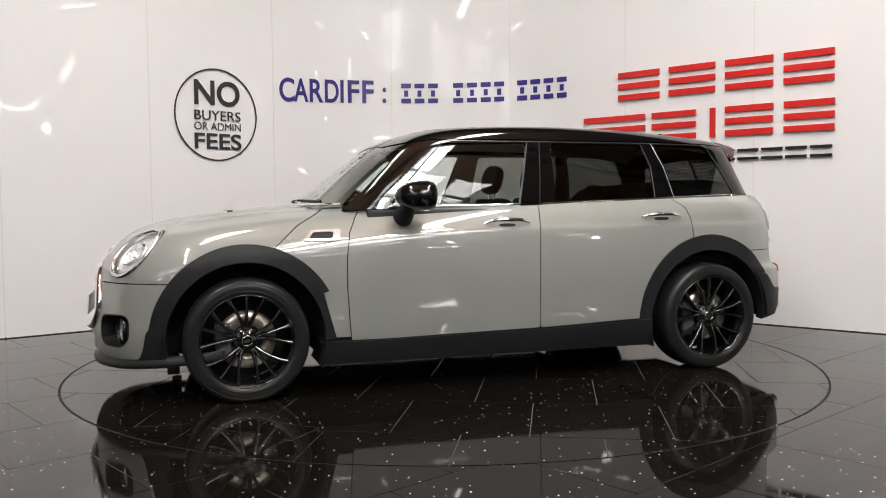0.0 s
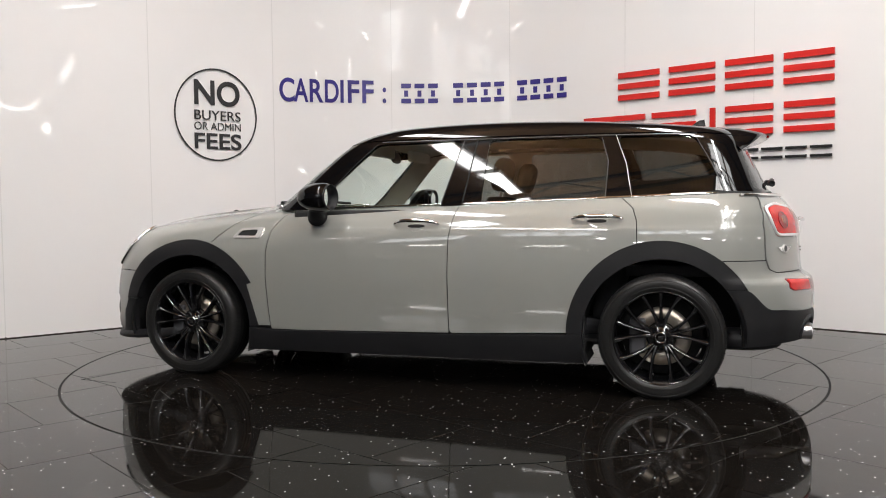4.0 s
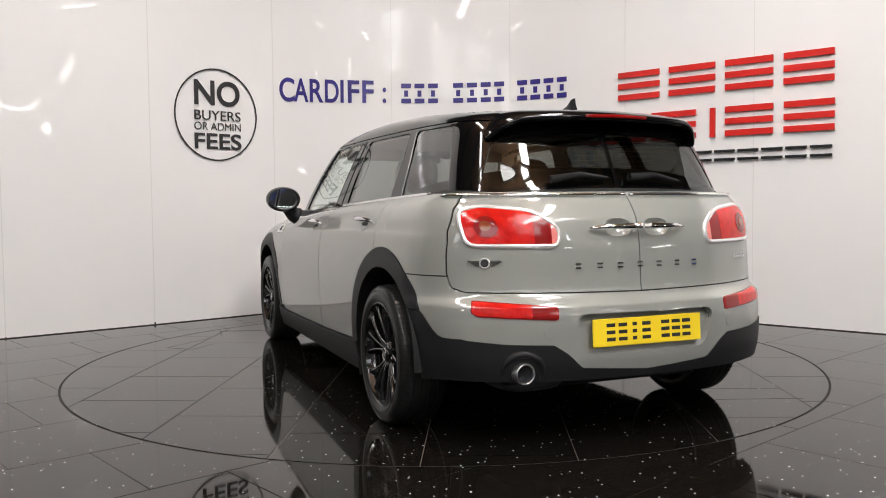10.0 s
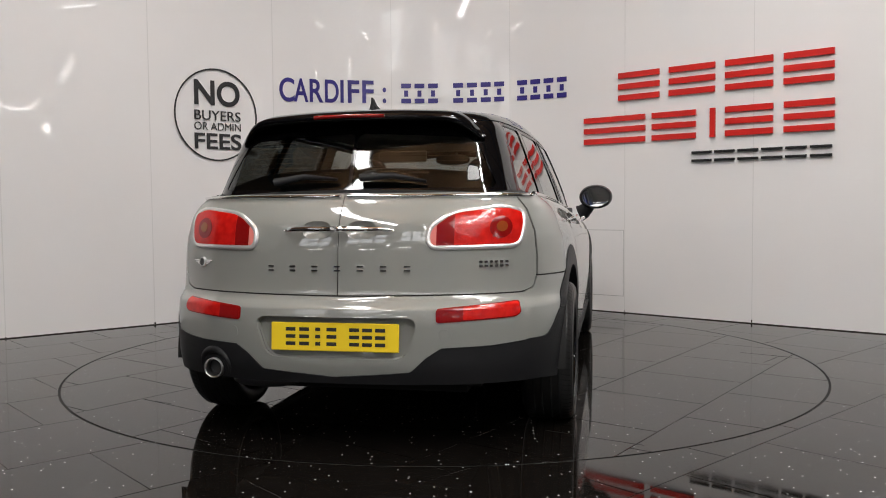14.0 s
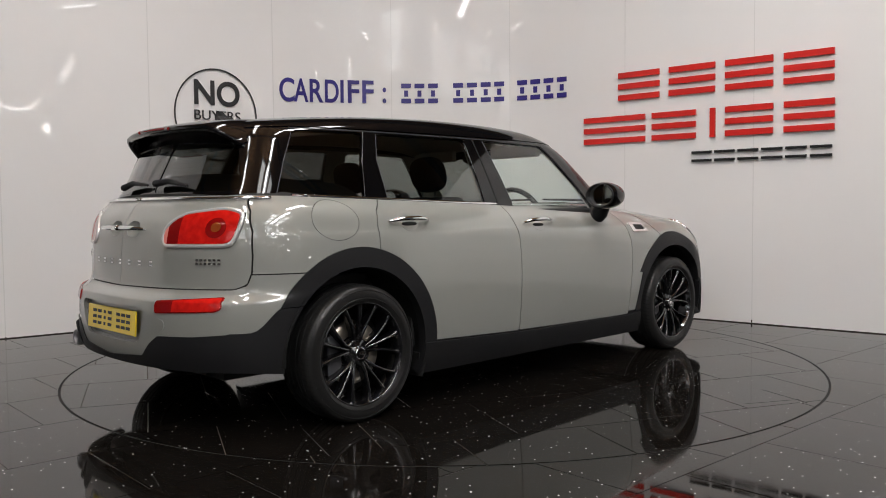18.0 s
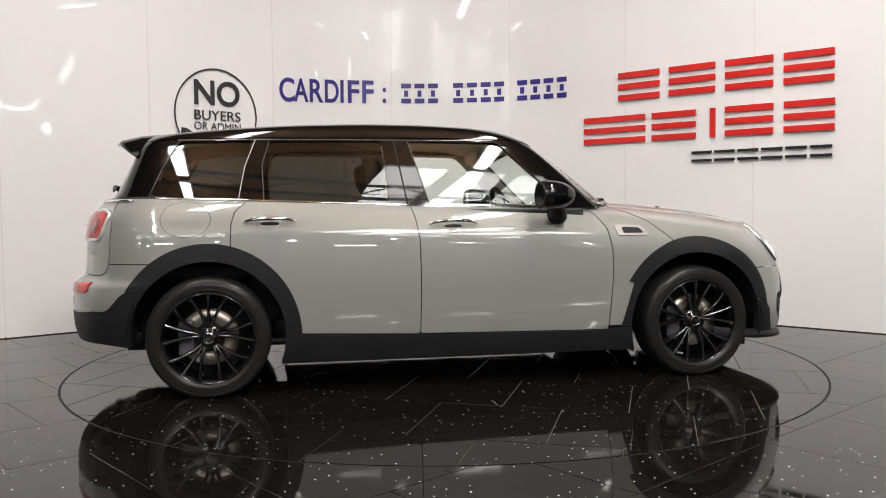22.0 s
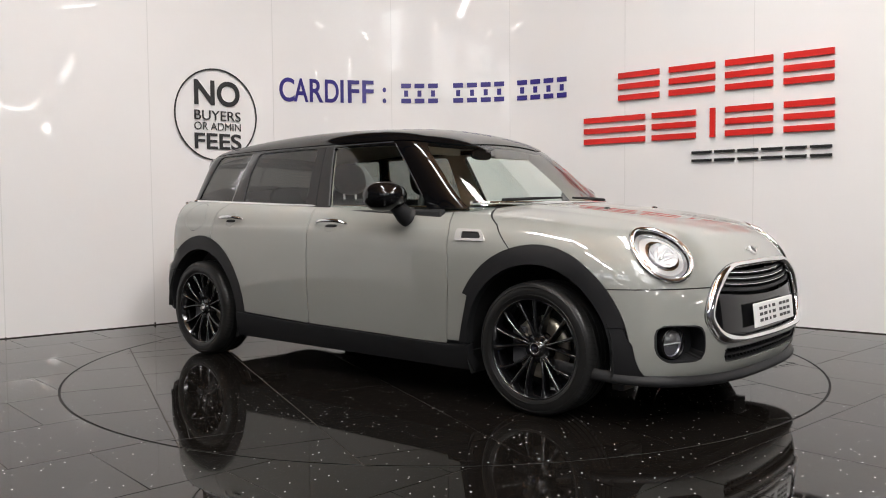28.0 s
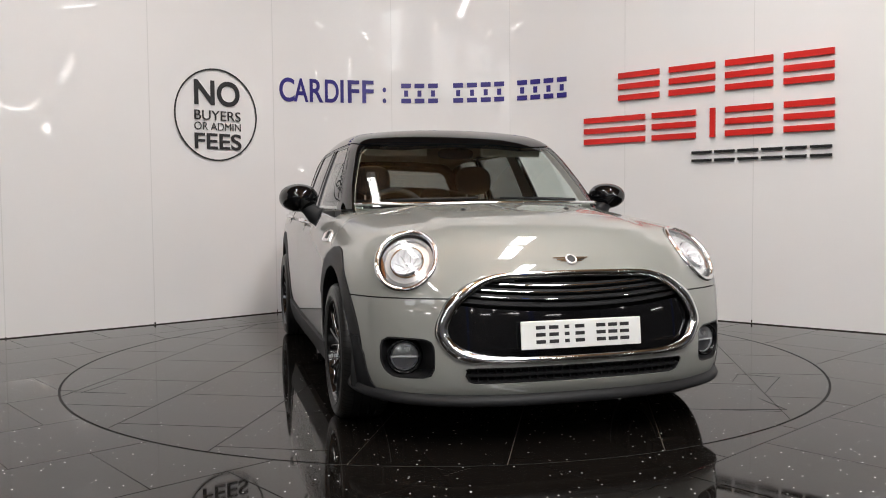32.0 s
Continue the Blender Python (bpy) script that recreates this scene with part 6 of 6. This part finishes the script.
        p, n = on_skin(upper_skin, (0.2, y, z), (1.7, y, z))
        pts.append(tuple(p + np.array([0.012, 0, 0.012])))
    mk("scuttle_trim", *tube(pts, 0.009, 8), CHROME, car, "bright trim at the foot of the windscreen", True)


def make_seat(car, x, y, w=0.25, rear=False):
    """A seat with its cushion, back and headrest; the origin is under the cushion."""
    st = boxed("rear_seat" if rear else "front_seat", (-0.24, 0.26, -w, w, 0.26, 0.36), FABRIC, car, bevel=0.04, m=pose(x, y, 0), smooth=True)
    back = boxed("backrest", (-0.07, 0.07, -w, w, 0.0, 0.56 if rear else 0.70), FABRIC, st, bevel=0.055, m=pose(-0.22, 0, 0.34, 0, -14, 0), smooth=True)
    for dy in ((-0.28, 0.28) if rear else (0.0,)):
        hr = smooth_blob(st, "headrest", FABRIC, (0.055, 0.125, 0.085 if rear else 0.10), pose(-0.37, dy, 1.03 if rear else 1.15, 0, -14, 0), 2.8, 24)
        for d in (-0.05, 0.05):
            mk("post", *tube([(-0.35, dy + d, 0.84), (-0.37, dy + d, 1.0 if rear else 1.1)], 0.007, 6), SATIN, st)
    return st


def make_cabin(car):
    make_seat(car, -0.06, 0.36)
    make_seat(car, -0.06, -0.36)
    make_seat(car, -0.80, 0.0, 0.60, True)
    bm = box(bmesh.new(), 0.50, 0.95, -0.70, 0.70, 0.70, 0.945, 0.06, 3)
    part("dashboard", bm, DASH, car, "soft black dashboard", True)
    wheel = mk("steering_wheel", *tube([(0, 0.185 * math.cos(a), 0.185 * math.sin(a)) for a in [2 * math.pi * k / 36 for k in range(36)]], 0.016, 10, True), DASH, car, "black steering wheel", True, pose(0.36, -0.36, 0.90, 0, -22, 0))
    smooth_blob(wheel, "boss", DASH, (0.03, 0.065, 0.055), pose(0.015, 0, 0), 2.4, 20)
    for a in (0, 180, 270):
        mk("wheel_spoke", *tube([(0.01, 0, 0), (0.0, 0.18 * math.cos(radians(a)), 0.18 * math.sin(radians(a)))], 0.014, 8), DASH, wheel)
    mk("steering_column", *tube([(0.37, -0.36, 0.90), (0.62, -0.36, 0.82)], 0.035, 10), DASH, car)
    mir = smooth_blob(car, "cabin_mirror", DASH, (0.018, 0.115, 0.034), pose(0.36, 0.0, 1.285, 0, 10, 8), 3.0, 28)
    mk("mirror_stalk", *tube([(0.40, 0.0, 1.30), (0.50, 0.0, 1.335)], 0.010, 8), DASH, car)
    for side in (1, -1):
        boxed("sun_visor", (0.30, 0.34, side * 0.36 - 0.19, side * 0.36 + 0.19, 1.27, 1.345), LINING, car, bevel=0.012)
        boxed("door_card", (-0.95, 0.70, side * 0.76 - 0.02, side * 0.76 + 0.02, 0.28, 0.955), DASH, car, bevel=0.012)
    boxed("parcel_deck", (-1.90, -1.15, -0.68, 0.68, 0.60, 0.66), DASH, car, bevel=0.01)
    boxed("carpet", (-1.1, 0.95, -0.74, 0.74, 0.26, 0.275), DASH, car)


def make_car():
    car = tagged(new("estate_car"), "warm grey estate car with gloss black roof and wheels", "car")
    make_body(car)
    make_greenhouse(car)
    make_fittings(car)
    make_cabin(car)
    for x in (AXLE, -AXLE):
        make_wheel(car, x, 0.780, False)
        make_wheel(car, x, -0.780, True)
    return car


car = make_car()


def motions():
    """Turntable and car go round together at an even pace."""
    rows_table, rows_car = [], []
    for k in range(33):
        th = TURN_START + TURN_RATE * k
        m = pose(0, 0, 0, 0, 0, th)
        rows_table.append((float(k), m))
        rows_car.append((float(k), m @ pose(CAR_OFFSET[0], CAR_OFFSET[1], 0)))
    walk(table, rows_table)
    walk(car, rows_car)


motions()
